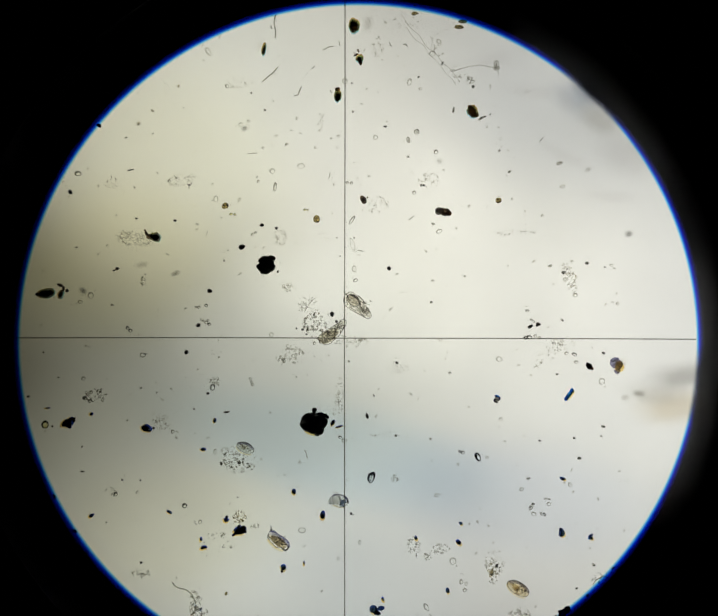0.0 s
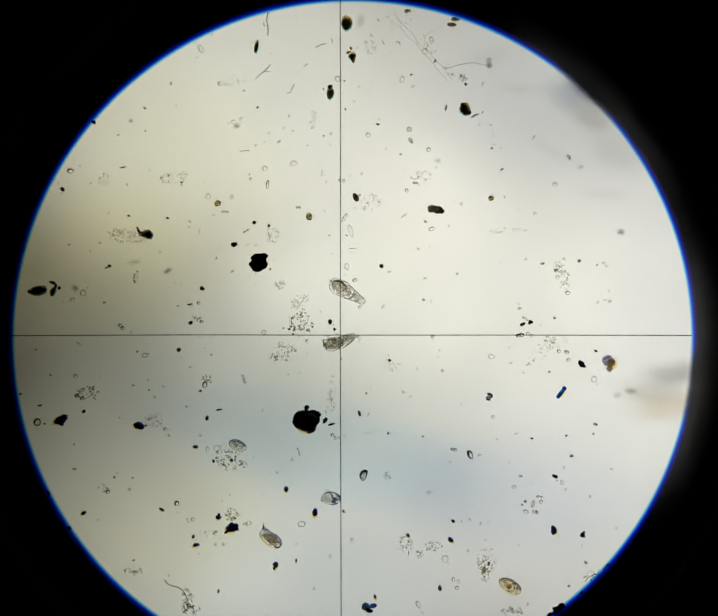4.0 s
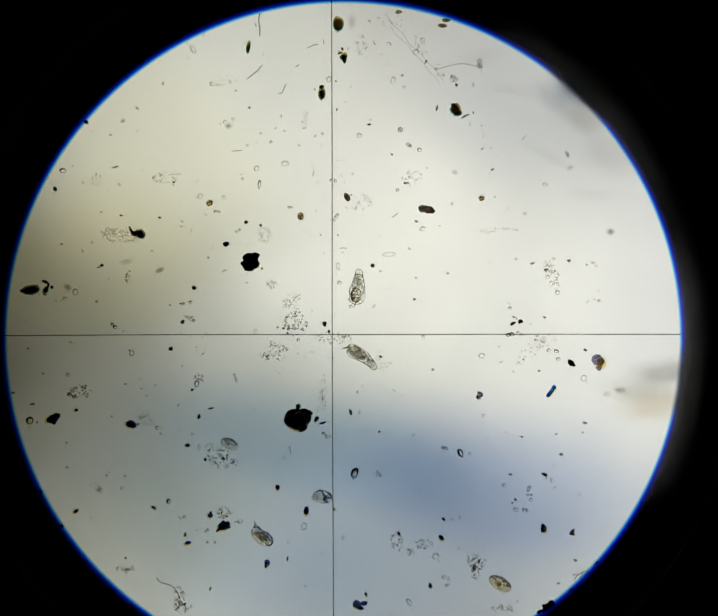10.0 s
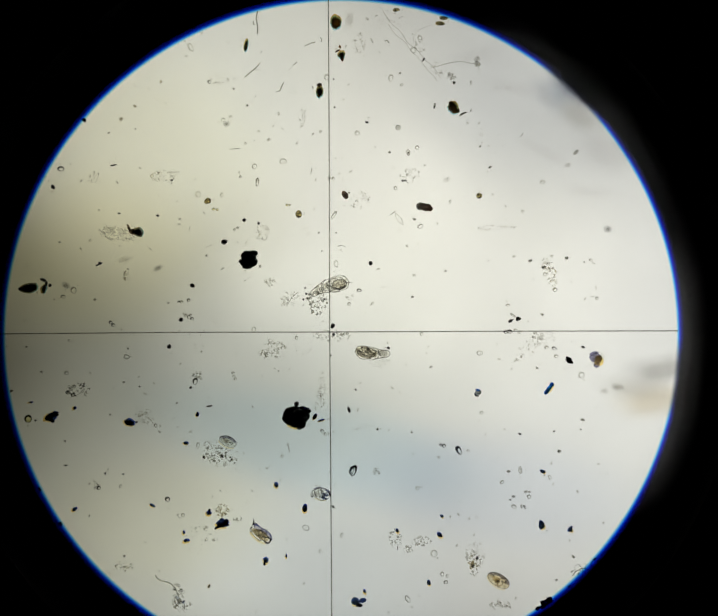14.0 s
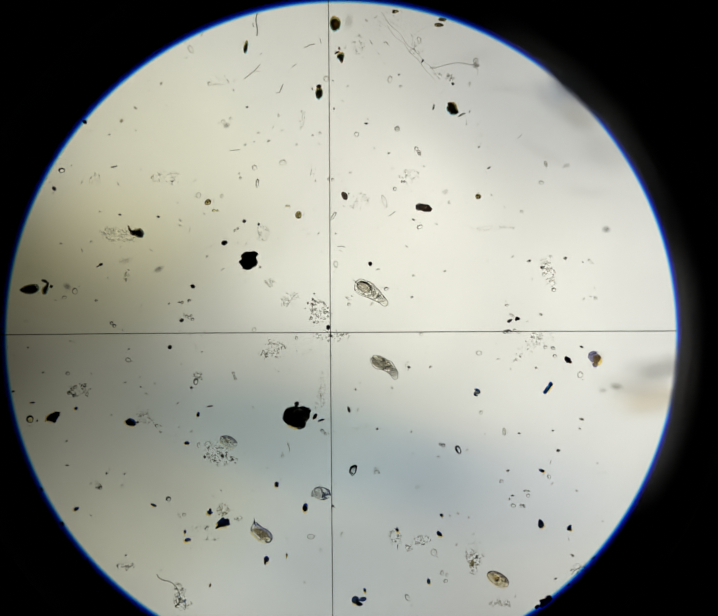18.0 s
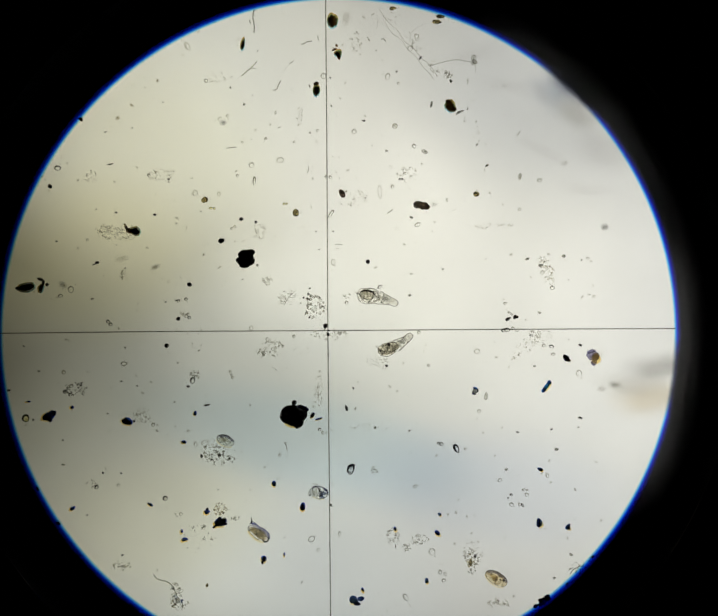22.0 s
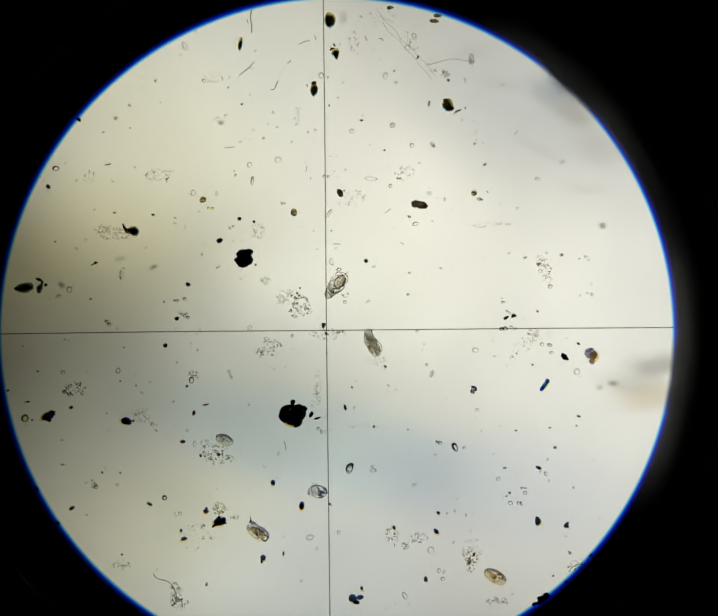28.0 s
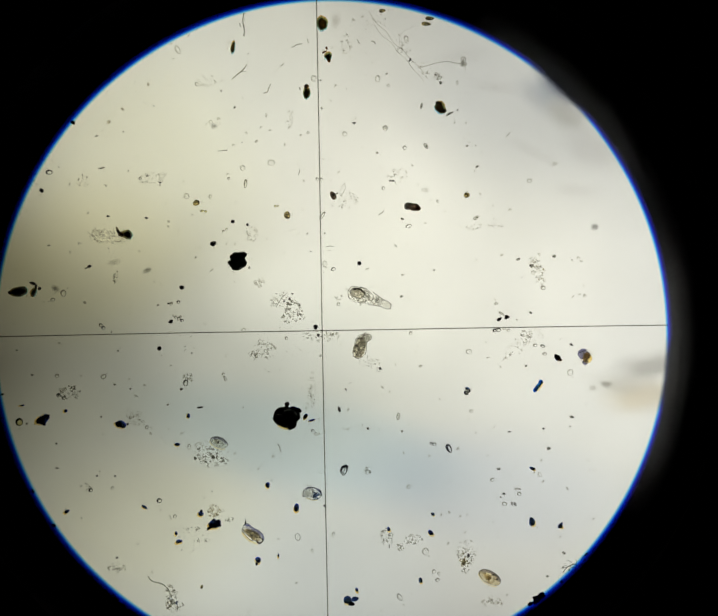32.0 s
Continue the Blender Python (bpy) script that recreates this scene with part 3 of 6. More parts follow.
    sides = [(-16, w * 0.58), (-5, w * 0.46), (5, w * 0.37), (14, w * 0.29)]
    neck = part("neck", joined(arch(smooth_line(sides, 5), 1.6), arch(smooth_line([(x, -y) for x, y in sides], 5), 1.6),
                               arch(smooth_line([(-6, w * 0.4), (-1, 0), (-5, -w * 0.42)], 5), 1.1), arch(smooth_line([(7, w * 0.36), (10, 1), (8, -w * 0.34)], 5), 1.2)), BODYLINE, ob)
    part("neck_flesh", turned(lump(34, w * 0.86, 5, seed, 0.05, 14, False, 0.32), 0, -1, 0), shell, neck)
    part("mastax", turned(joined(arch(oval(10, 9, 12, seed, 0.12), 1.6, closed=True, uneven=0.4), lump(4, 4, 2, seed, 0.2, 7, False)), 0, 1, 1), DARKLINE, neck, "dark chewing organ")
    part("granules", turned(specks(rng, 42, 15, w * 0.36, 1.1, 2.4), 0, 0, 0, 1.0), SILT if egg else DIRT, neck)
    w = width * (0.44 if egg else 0.50)
    tip = [(-9, w * 0.5), (0, w * 0.5), (6, w * 0.44), (10, w * 0.24), (11, 0), (10, -w * 0.24), (6, -w * 0.46), (0, -w * 0.5), (-9, -w * 0.48)]
    head = part("head", joined(arch(smooth_line(tip, 5), 1.5), arch([(10, 3), (12, 5)], 1.2, taper=True), arch([(10, -3), (12, -4)], 1.2, taper=True)), BODYLINE, ob)
    part("head_flesh", lump(19, w * 0.94, 4, seed, 0.05, 14, False), shell, head)
    part("granules", turned(specks(rng, 10, 6, w * 0.35, 1.1, 2.2), 0, 1, 0, 1.0), SILT, head)
    feet = []
    for bend, reach in toes:
        toe = part("toe", arch(smooth_line([(2, 0), (-reach * 0.5, bend * 0.4), (-reach, bend)], 5), 1.5 if egg else 2.0, taper=True), OUTLINE if egg else BODYLINE, ob)
        toe.matrix_basis = pose((back + 2) * DIV, DIV, 0.0006)
        feet.append(toe)
    return ob, neck, head, feet


EGG_ROTIFER = rotifer("rotifer", "clear rotifer carrying one oval brown egg, swimming", 55, 35, LORICA, GUT, 31, 3, ((2, 12), (4, 9)))
BROWN_ROTIFER = rotifer("rotifer", "brown rotifer with a full granular gut, swimming", 53, 29, LORICA, FLESH, 0, 8, ((-2, 17), (2, 14)))


def resting_rotifer():
    """Lies curled and still: a lobed amber body with a thin upright tail spine."""
    ob = thing("rotifer", 569, 1172, "curled amber rotifer with lobed gut lying on the slide", "rotifer", "resting rotifers", angle=-34)
    out = smooth_line([(-27, 4), (-23, 13), (-8, 12), (8, 13), (21, 10), (27, 1), (23, -9), (12, -9), (5, -14), (-9, -12), (-17, -9), (-25, -6), (-27, 4)], 5)[:-1]
    part("body", turned(lump(50, 23, 7, 4, 0.07, 22, False), 0, 0, 1), LORICA, ob)
    part("gut", turned(lump(44, 18, 7, 5, 0.12, 20, False), 3, 1, -1, 1.0), GOLD, ob, "amber granular gut")
    strokes = [arch(out[a:a + n], w, taper=True) for a, n, w in ((0, 14, 2.6), (12, 14, 2.0), (24, 16, 2.4), (38, 14, 1.8), (50, 11, 2.6))]
    part("body_outline", joined(*strokes), DARKLINE, ob)
    rng = random.Random(21)
    # lens fringe painted on: indigo and violet above, amber below
    part("blue_rim", arch(smooth_line([(-27, 7), (-18, 11), (-6, 10.5), (8, 11), (20, 8.5), (27, 2)], 6), 3.6, 1.5, z=1.2), INDIGOFILM, ob, "indigo lens fringe painted along the back")
    part("violet_rim", arch(smooth_line([(-22, 6), (-8, 6), (8, 6.5), (20, 4)], 6), 5.0, 1.2, z=1.0), VIOLET, ob, "violet lens fringe, painted as a band")
    part("end_lobe", turned(joined(arch(oval(14, 13, 18, 8, 0.05), 1.7, closed=True)), 0, 20, -4, 1.6), DARKLINE, ob)
    part("amber_rim", arch(smooth_line([(-22, -10), (-8, -14.5), (8, -15.5), (21, -12)], 6), 5.0, 1.0, z=0.1), STRAW, ob, "amber lens fringe, painted as a flake")
    for x, y, w, h in ((-19, 1, 10, 13), (-10, -3, 8, 15), (-3, 2, 9, 10), (5, -5, 9, 14), (11, 2, 8, 9), (20, -2, 12, 12)):
        part("gut_lobe", turned(arch(oval(w, h, 14, int(x) + 40, 0.16)[:12], 1.5, uneven=0.5), 12 * x, x, y, 1.5), DARKLINE, ob)
    part("tail_spine", arch(smooth_line([(-25, 8), (-29, 15), (-33, 19)], 6), 4.0, taper=True), DARKLINE, ob)
    part("granules", turned(specks(rng, 60, 21, 8, 1.3, 3.0), 0, 0, 0, 2.0), DIRT, ob)
    return ob


def barrel_rotifer():
    ob = thing("rotifer", 702, 1084, "contracted barrel-shaped rotifer with dark gut lying still", "rotifer", "resting rotifers", angle=-14)
    part("body", lump(42, 27, 8, 6, 0.05, 22, False), LORICA, ob)
    ring = oval(41, 26, 30, 6, 0.09)
    part("body_outline", joined(*[arch((ring + ring)[a:a + n], w, taper=True) for a, n, w in ((0, 9, 2.6), (7, 8, 2.0), (14, 10, 2.6), (23, 9, 2.2))]), DARKLINE, ob)
    for x in (-11, -3):
        part("fold", arch(smooth_line([(x, 11), (x + 4, 2), (x - 1, -11)], 5), 1.3), OUTLINE, ob)
    rng = random.Random(33)
    part("stomach", joined(*[turned(lump(rng.uniform(3, 6.5), rng.uniform(2.5, 5), 3, 80 + i, 0.3, 9, False), rng.uniform(0, 180), 9 + rng.uniform(-6, 6), -3 + rng.uniform(-6, 6), 1.0) for i in range(16)]), NAVY, ob, "dark clotted stomach")
    part("gut_lobe", turned(arch(oval(13, 17, 14, 3, 0.12)[:11], 1.8), 0, 14, -1, 1.5), DARKLINE, ob)
    part("gut_lobe", turned(arch(oval(16, 18, 14, 5, 0.12)[:12], 1.6), 0, -8, 1, 1.5), DARKLINE, ob)
    part("blue_rim", arch(smooth_line([(8, 11), (14, 9), (19, 3)], 6), 4.4, 1.5, z=1.5), INDIGOFILM, ob, "indigo lens fringe painted along the back")
    part("violet_rim", arch(smooth_line([(-18, 6), (-10, 11.5), (2, 12.5), (9, 11)], 6), 3.4, 1.2, z=1.2), VIOLET, ob, "violet lens fringe, painted as a band")
    part("amber_rim", arch(smooth_line([(-12, -12.5), (2, -14.5), (14, -11.5)], 6), 2.2, 1.0, z=0.1), STRAW, ob, "amber lens fringe, painted as a flake")
    part("granules", turned(specks(rng, 34, 17, 9, 1.2, 2.8), 0, 0, 0, 2.0), DIRT, ob)
    return ob


def oval_egg(u, v, w, h, angle, yolk, label, seed):
    ob = thing("shelled_egg", u, v, label, "egg", "shelled eggs")
    hx, hy = halo(u, v)
    part("shell", turned(lump(w, h, 8, seed, 0.02, 24, False), angle), PALE, ob)
    part("shell_outline", turned(arch(oval(w - 2, h - 2, 30, seed, 0.03), 1.5, closed=True, uneven=0.6), angle), DARKLINE, ob)
    part("yolk", turned(lump(w * 0.96, h * 0.94, 7, seed + 2, 0.03, 22, False), angle), yolk, ob)
    part("yolk_core", turned(lump(w * 0.40, h * 0.42, 5, seed + 3, 0.16, 16, False), angle, -w * 0.10, h * 0.10, 1.5), FLESH if yolk is TAWNY else GOLD, ob, "darker brown yolk core")
    rng = random.Random(seed)
    part("granules", turned(specks(rng, 34, w * 0.40, h * 0.34, 1.3, 3.2), angle, 0, 0, 2.0), SILT if yolk is TAWNY else DIRT, ob)
    rim = oval(w + 2, h + 2, 40, seed, 0.02)
    part("amber_rim", turned(arch(rim[22:37], 2.2, 1.0), angle, hx * 0.3, hy * 0.3, 0.02), STRAW, ob, "amber lens fringe, painted as a flake")
    part("violet_rim", turned(arch(oval(w - 6, h - 6, 40, seed, 0.05)[2:20], 6.0, 1.6), angle, 0, 0, 1.0), VIOLET, ob, "violet lens fringe, painted as a band")
    return ob


def drifter(kind):
    if kind == "ciliate":
        ob = tagged(new("ciliate"), "thin colourless leaf-shaped ciliate drifting through the water", "ciliate")
        part("body_outline", arch(smooth_line([(-15, 0), (-5, 5), (8, 4), (15, 0), (6, -3.5), (-6, -3), (-15, 0)], 5)[:-1], 1.3, closed=True), FAINTLINE, ob)
        part("body", lump(28, 7, 2, 2, 0.02, 16, False), PALE, ob)
    elif kind == "flagellate":
        ob = tagged(new("flagellate"), "small grey flagellate with a pale core, drifting", "flagellate")
        part("wall", arch(oval(11, 9, 16, 4, 0.1), 2.2, closed=True), OUTLINE, ob)
        part("core", lump(9, 7, 2, 2, 0.05, 12, False), PALE, ob)
        part("flagellum", arch(smooth_line([(5, 1), (9, 3), (12, 1)], 4), 1.3, taper=True), OUTLINE, ob)
    elif kind == "blade":
        ob = tagged(new("ciliate"), "small grey blade-shaped ciliate gliding over the slide", "ciliate")
        part("body_outline", arch(smooth_line([(-8, 0), (-3, 3.4), (4, 3), (8, 0.4), (3, -3), (-4, -2.6), (-8, 0)], 5)[:-1], 1.5, closed=True), OUTLINE, ob)
        part("body", lump(14, 5.5, 2, 4, 0.05, 14, False), FAINT, ob)
        part("gullet", turned(lump(4, 2.5, 1, 9, 0.2, 8, False), 20, 2, 0, 0.8), SILT, ob)
    elif kind == "rod":
        ob = tagged(new("ciliate"), "small grey rod-shaped ciliate wandering over the slide", "ciliate")
        part("body_outline", arch(oval(13, 6, 18, 7, 0.08), 1.7, closed=True, uneven=0.4), OUTLINE, ob)
        part("body", lump(12, 5.5, 2, 3, 0.05, 14, False), FAINT, ob)
        part("gullet", turned(lump(4, 3, 1, 9, 0.2, 8, False), 20, 2, 0, 0.8), DIRT, ob)
    elif kind == "slipper":
        ob = tagged(new("ciliate"), "dark slipper-shaped ciliate tumbling in the water", "ciliate")
        part("body_outline", arch(smooth_line([(-6.5, 0), (-3, 3.2), (3, 2.8), (6.5, 0.5), (3, -2.7), (-4, -2.8), (-6.5, 0)], 5)[:-1], 1.6, closed=True), MIDLINE, ob)
        part("body", lump(12, 5.2, 2, 6, 0.05, 14, False), FAINT, ob)
        part("gullet", turned(lump(5, 3, 1, 8, 0.2, 8, False), 15, 1, 0, 0.8), DIRT, ob)
    else:
        ob = tagged(new("ciliate"), "small oval colourless ciliate turning as it drifts", "ciliate")
        part("body_outline", arch(oval(15, 11, 20, 2, 0.03), 1.7, closed=True), OUTLINE, ob)
        part("body", lump(14, 10, 3, 2, 0.03, 14, False), PALE, ob)
    return ob


LEAF, SPINNER, WANDERER = drifter("ciliate"), drifter("oval"), drifter("flagellate")
ROD, SLIPPER, BLADE = drifter("rod"), drifter("slipper"), drifter("blade")


def loose_cell():
    ob = tagged(new("algal_cell"), "tiny oval pale cell carried about by a swimming rotifer", "algal cell")
    part("wall", arch(oval(9, 6, 16, 3, 0.12), 1.6, closed=True, uneven=0.5), DARKLINE, ob)
    part("sap", lump(8, 5, 1.5, 3, 0.1, 12, False), PALE, ob)
    return ob


BUD = loose_cell()


def moving_clump():
    """The heap of grains that the swimmers stir: countable granules under one thing."""
    ob = tagged(new("granule_heap"), "loose heap of small clear and dark granules stirred by swimmers", "debris")
    rng = random.Random(5)
    for i in range(32):
        a, r = rng.uniform(0, 6.283), rng.random() ** 0.6
        x, y, s = math.cos(a) * r * 25, math.sin(a) * r * 25, rng.uniform(3.2, 5.6)
        ring = oval(s, s * rng.uniform(0.75, 1), 12, i, 0.12)
        grip = part("granule", turned(arch(ring, rng.uniform(1.1, 1.6), closed=True, uneven=0.6), rng.uniform(0, 360), x, y), DARKLINE if i % 8 == 0 else MIDLINE if i % 3 == 0 else OUTLINE, ob)
        part("sap", turned(lump(s * 0.8, s * 0.7, s * 0.2, i, 0.1, 9, False), 0, x, y), FLESH if i % 4 == 0 else PALE, grip)
    for i in range(46):
        a, r = rng.uniform(0, 6.283), rng.random() ** 0.7
        s = rng.uniform(1.6, 3.2)
        part("granule", turned(lump(s * 1.3, s, s * 0.3, i, 0.25, 8, False), rng.uniform(0, 360), math.cos(a) * r * 31, math.sin(a) * r * 29), DIRT if i % 5 == 0 else SILT, ob)
    part("granule", turned(lump(4.5, 4.5, 2, 79, 0.2, 10), 0, -8, 40), BLACK, ob, "black opaque granule")
    part("granule", turned(lump(6, 6, 3, 77, 0.2, 10), 0, -11, 27), BLACK, ob, "black opaque granule")
    part("granule", turned(lump(5, 5, 2.5, 78, 0.2, 10), 0, -22, 19), BLACK, ob, "black opaque granule")
    return ob


HEAP = moving_clump()


def black_pair():
    ob = tagged(new("mineral_grain"), "pair of small black grains nudged about near the crosshair", "mineral grain", "dark grains on the slide")
    part("body", lump(9.5, 11, 4, 31, 0.18, 14), BLACK, ob, "", smooth=False)
    part("knob", turned(lump(6.5, 7.5, 3, 32, 0.18, 12), 0, 2, -19), BLACK, ob, "", smooth=False)
    return ob


PAIR = black_pair()


def pushed_dot():
    ob = tagged(new("mineral_grain"), "tiny black grain in a wisp of debris, pushed about", "mineral grain", "dark grains on the slide")
    part("body", lump(6.5, 6, 3, 41, 0.2, 12), BLACK, ob, "", smooth=False)
    part("wisp", turned(specks(random.Random(6), 11, 9, 10, 1.0, 2.8, 0.5), 0, -4, 2), SILT, ob, "wisp of faint grey specks")
    return ob


DOT = pushed_dot()

# Three added sheets; they slide in when the field light dims and turns blue.
SHADE_SHEETS = [smudge(680, 1035, 1650, 800, -13, smear_or_light("grey_shade", (0.80, 0.83, 0.85), 1.2, "SPHERICAL", 0.2, 0.7), -0.2, "shade_sheet", "added pale grey sheet that dims the field light"),
        smudge(1080, 1050, 1150, 520, -11, smear_or_light("blue_violet_shade", (0.77, 0.81, 0.915), 1.2, "SPHERICAL", 0.2, 0.7), -0.21, "shade_sheet", "added blue-violet sheet that dims the field light"),
        smudge(720, 1150, 1800, 820, -8, smear_or_light("blue_grey_shade", (0.69, 0.75, 0.85), 1.2, "SPHERICAL", 0.2, 0.6), -0.22, "shade_sheet", "wide added blue-grey sheet that dims the field light")]
# Still sheets, added to put the uneven colour of the field light into tints.
smudge(680, 975, 1150, 330, -14, smear_or_light("cyan_light_tint", (0.83, 0.915, 0.98), 1.6, "SPHERICAL", 0.25, 0.7), -0.19, "light_tint_sheet", "added sheet tinting the field light faintly cyan")
smudge(1090, 1080, 900, 380, -10, smear_or_light("periwinkle_light_tint", (0.90, 0.925, 0.985), 1.6, "SPHERICAL", 0.25, 0.7), -0.192, "light_tint_sheet", "added sheet tinting the field light faintly violet-blue")
smudge(330, 1140, 760, 460, 0, smear_or_light("pale_olive_light_tint", (1.0, 0.985, 0.90), 1.6, "SPHERICAL", 0.25, 0.7), -0.198, "light_tint_sheet", "added sheet tinting the field light pale olive")
smudge(1180, 240, 760, 560, -30, smear_or_light("lavender_light_tint", (0.95, 0.955, 0.978), 1.6, "SPHERICAL", 0.25, 0.7), -0.197, "light_tint_sheet", "added sheet tinting the field light faintly lavender")
smudge(330, 400, 900, 820, -20, smear_or_light("straw_light_tint", (0.988, 0.985, 0.935), 1.6, "SPHERICAL", 0.25, 0.7), -0.199, "light_tint_sheet", "added sheet tinting the field light faintly straw yellow")
smudge(215, 570, 620, 560, -8, smear_or_light("olive_light_tint", (1.0, 0.98, 0.88), 1.6, "SPHERICAL", 0.25, 0.7), -0.195, "light_tint_sheet", "added sheet tinting the field light faintly olive yellow")

DUST = smear_or_light("brown_dust", (0.50, 0.46, 0.36), 9.0, full=0.6)
DUST_LABEL = "small blurred brown dust speck above the slide"

# ---- dark grains, from the far side of the slide to the near ----
grain(735, 45, 24, 34, -4, BLACK, 0.10)
grain(747, 117, 17, 18, 0, BLACK, 0.14, ((2, 9, 9, 14, 8), (-8, -7, 12, 5, 30), (-3, -16, 5, 8, 15)))
grain(537, 96, 9, 30, -10, BLACK, 0.06)
grain(699, 199, 16, 27, 0, BLACK, 0.12, ((0, -14, 9, 12, 90),))
grain(994, 234, 24, 29, 10, BLACK, 0.14, ((-6, -9, 10, 10, 0), (8, 8, 12, 10, 0)))
grain(952, 231, 5, 14, -12, GREY, 0.1)
grain(1013, 249, 17, 5, 28, GREY, 0.15, ((7, -3, 7, 4, 20),))
grain(1032, 241, 3, 6, -15, GREY, 0.1)
grain(972, 38, 19, 9, 0, OLIVE, 0.15)
grain(868, 20, 16, 8, 0, OLIVE, 0.2)
grain(964, 50, 23, 9, -5, OLIVE, 0.15)
smudge(262, 259, 18, 16, 30, DUST, label=DUST_LABEL)
smudge(293, 231, 17, 10, -35, DUST, label=DUST_LABEL)
smudge(350, 177, 10, 15, 0, DUST, label=DUST_LABEL)
grain(362, 225, 4, 3, -30, BLACK, 0.12)
grain(294, 281, 4, 4, 0, GREY, 0.12)
grain(510, 193, 4, 5, 0, GREY, 0.12)
grain(540, 230, 6, 5, 0, GREY, 0.12)
grain(730, 172, 4, 4, 0, BLACK, 0.1)
grain(732, 234, 4, 6, 20, GREY, 0.1)
grain(684, 190, 3, 7, 20, GREY, 0.1)
grain(876, 159, 6, 4, 40, GREY, 0.1)
grain(928, 129, 4, 10, -30, BLACK, 0.1, fringe=False)
grain(995, 180, 7, 7, 0, GREY, 0.2)
grain(803, 267, 8, 5, -10, BLACK, 0.2)
grain(853, 333, 6, 5, 10, GREY, 0.2)
grain(1052, 320, 7, 4, 45, GREY, 0.2)
grain(1074, 366, 9, 5, 40, GREY, 0.15)
grain(113, 409, 11, 9, -40, BLACK, 0.15)
grain(300, 508, 23, 21, 0, BLACK, 0.14, ((-13, -1, 15, 13, -30, BROWN), (-20, -8, 7, 11, 30, BROWN), (-23, -15, 5, 5, 0, OLIVE)))
grain(343, 472, 8, 5, -8, BLACK, 0.1)
grain(59, 631, 39, 23, 6, BLACK, 0.10, ((-17, 2, 12, 9, 0, BLACK),), label="large brownish black mineral grain lying on the slide")
grain(91, 633, 12, 22, -25, BLACK, 0.16, ((0, -20, 15, 7, -15), (7, -12, 6, 14, -10)))
grain(106, 625, 8, 8, 0, BLACK, 0.1)
grain(216, 577, 9, 7, 0, BLACK, 0.15, ((-7, 4, 8, 3, 20),))
grain(419, 626, 12, 9, -35, BLACK, 0.12)
grain(489, 530, 15, 11, 12, BLACK, 0.10)
grain(533, 482, 9, 8, 0, BLACK, 0.08)
grain(565, 489, 6, 7, 0, BLACK, 0.08)
grain(543, 569, 35, 37, 10, SLATE, 0.08, ((-14, 4, 16, 13, 0), (-11, 11, 16, 10, -20), (-5, -13, 18, 14, 15), (11, -14, 20, 13, -10), (14, 4, 13, 12, 0), (-3, 15, 24, 12, 0), (6, 6, 26, 22, 0), (-12, -10, 10, 13, -35, UMBER)), label="large ragged black mineral lump with a brown edge")
grain(568, 584, 5, 6, 0, GREY, 0.1)
grain(453, 440, 15, 14, 20, OLIVE, 0.14)
grain(653, 469, 14, 18, 0, OLIVE, 0.08)
grain(755, 427, 13, 20, 25, BROWN, 0.08)
grain(764, 422, 4, 4, 0, OLIVE, 0.1)
grain(811, 577, 9, 10, 0, BLACK, 0.08)
grain(932, 454, 25, 18, -8, BROWN, 0.1, ((-12, -2, 18, 18, 0, GREY), (-15, 0, 9, 13, 10, GREY), (9, 3, 15, 12, -10, UMBER), (0, 6, 10, 6, 0), (-7, -6, 14, 7, 10)))
grain(1050, 429, 13, 13, 30, OLIVE, 0.12)
grain(907, 480, 9, 5, -30, GREY, 0.15)
cell(882, 396, 5, 5, 0, DARKLINE)
cell(888, 396, 5, 5, 0, DARKLINE)
grain(1162, 572, 10, 6, 15, GREY, 0.15)
grain(1242, 566, 9, 7, 0, GREY, 0.1)
grain(1281, 575, 4, 4, 0, GREY, 0.1)
grain(1192, 586, 11, 6, 10, GREY, 0.2)
grain(450, 560, 4, 6, -20, GREY, 0.1)
grain(394, 701, 10, 9, 0, BLACK, 0.2)
grain(374, 394, 6, 4, 0, BLACK, 0.1)
grain(903, 651, 7, 5, 15, GREY, 0.15)
grain(976, 594, 5, 5, 0, GREY, 0.1)
grain(735, 510, 4, 4, 0, GREY, 0.1)
grain(704, 550, 4, 3, 0, GREY, 0.1)
grain(697, 510, 4, 4, 0, GREY, 0.1)
grain(483, 590, 4, 3, 0, GREY, 0.1)
grain(535, 615, 4, 3, 0, GREY, 0.1)
grain(366, 664, 5, 4, 0, GREY, 0.1)
grain(389, 661, 6, 4, 0, GREY, 0.1)
grain(368, 760, 10, 10, 0, BLACK, 0.07)
grain(277, 764, 5, 4, 0, GREY, 0.1)
grain(54, 760, 5, 4, 0, GREY, 0.1)
grain(21, 857, 8, 5, 20, BLACK, 0.1)
grain(64, 882, 11, 4, 8, BLACK, 0.15)
grain(160, 895, 9, 7, 20, BLACK, 0.1)
grain(109, 914, 28, 21, 30, BLACK, 0.2, ((9, -8, 16, 7, 25), (12, -3, 10, 5, 20), (2, 9, 12, 7, -30), (-11, 3, 9, 6, 10)))
grain(281, 926, 24, 17, -8, BLACK, 0.12)
grain(296, 926, 6, 6, 0, BLACK, 0.08)
grain(74, 922, 5, 5, 0, GREY, 0.1)
grain(139, 967, 5, 4, 20, GREY, 0.1)
grain(238, 909, 4, 4, 0, GREY, 0.1)
grain(405, 972, 12, 8, -5, BLACK, 0.12)
grain(415, 850, 7, 6, 0, BLACK, 0.1)
grain(430, 909, 7, 11, -15, BLACK, 0.12)
grain(456, 891, 15, 4, 8, BLACK, 0.12, fringe=False)
grain(444, 1003, 6, 9, 30, DIRT, 0.2)
grain(484, 1001, 7, 9, 0, DIRT, 0.2)
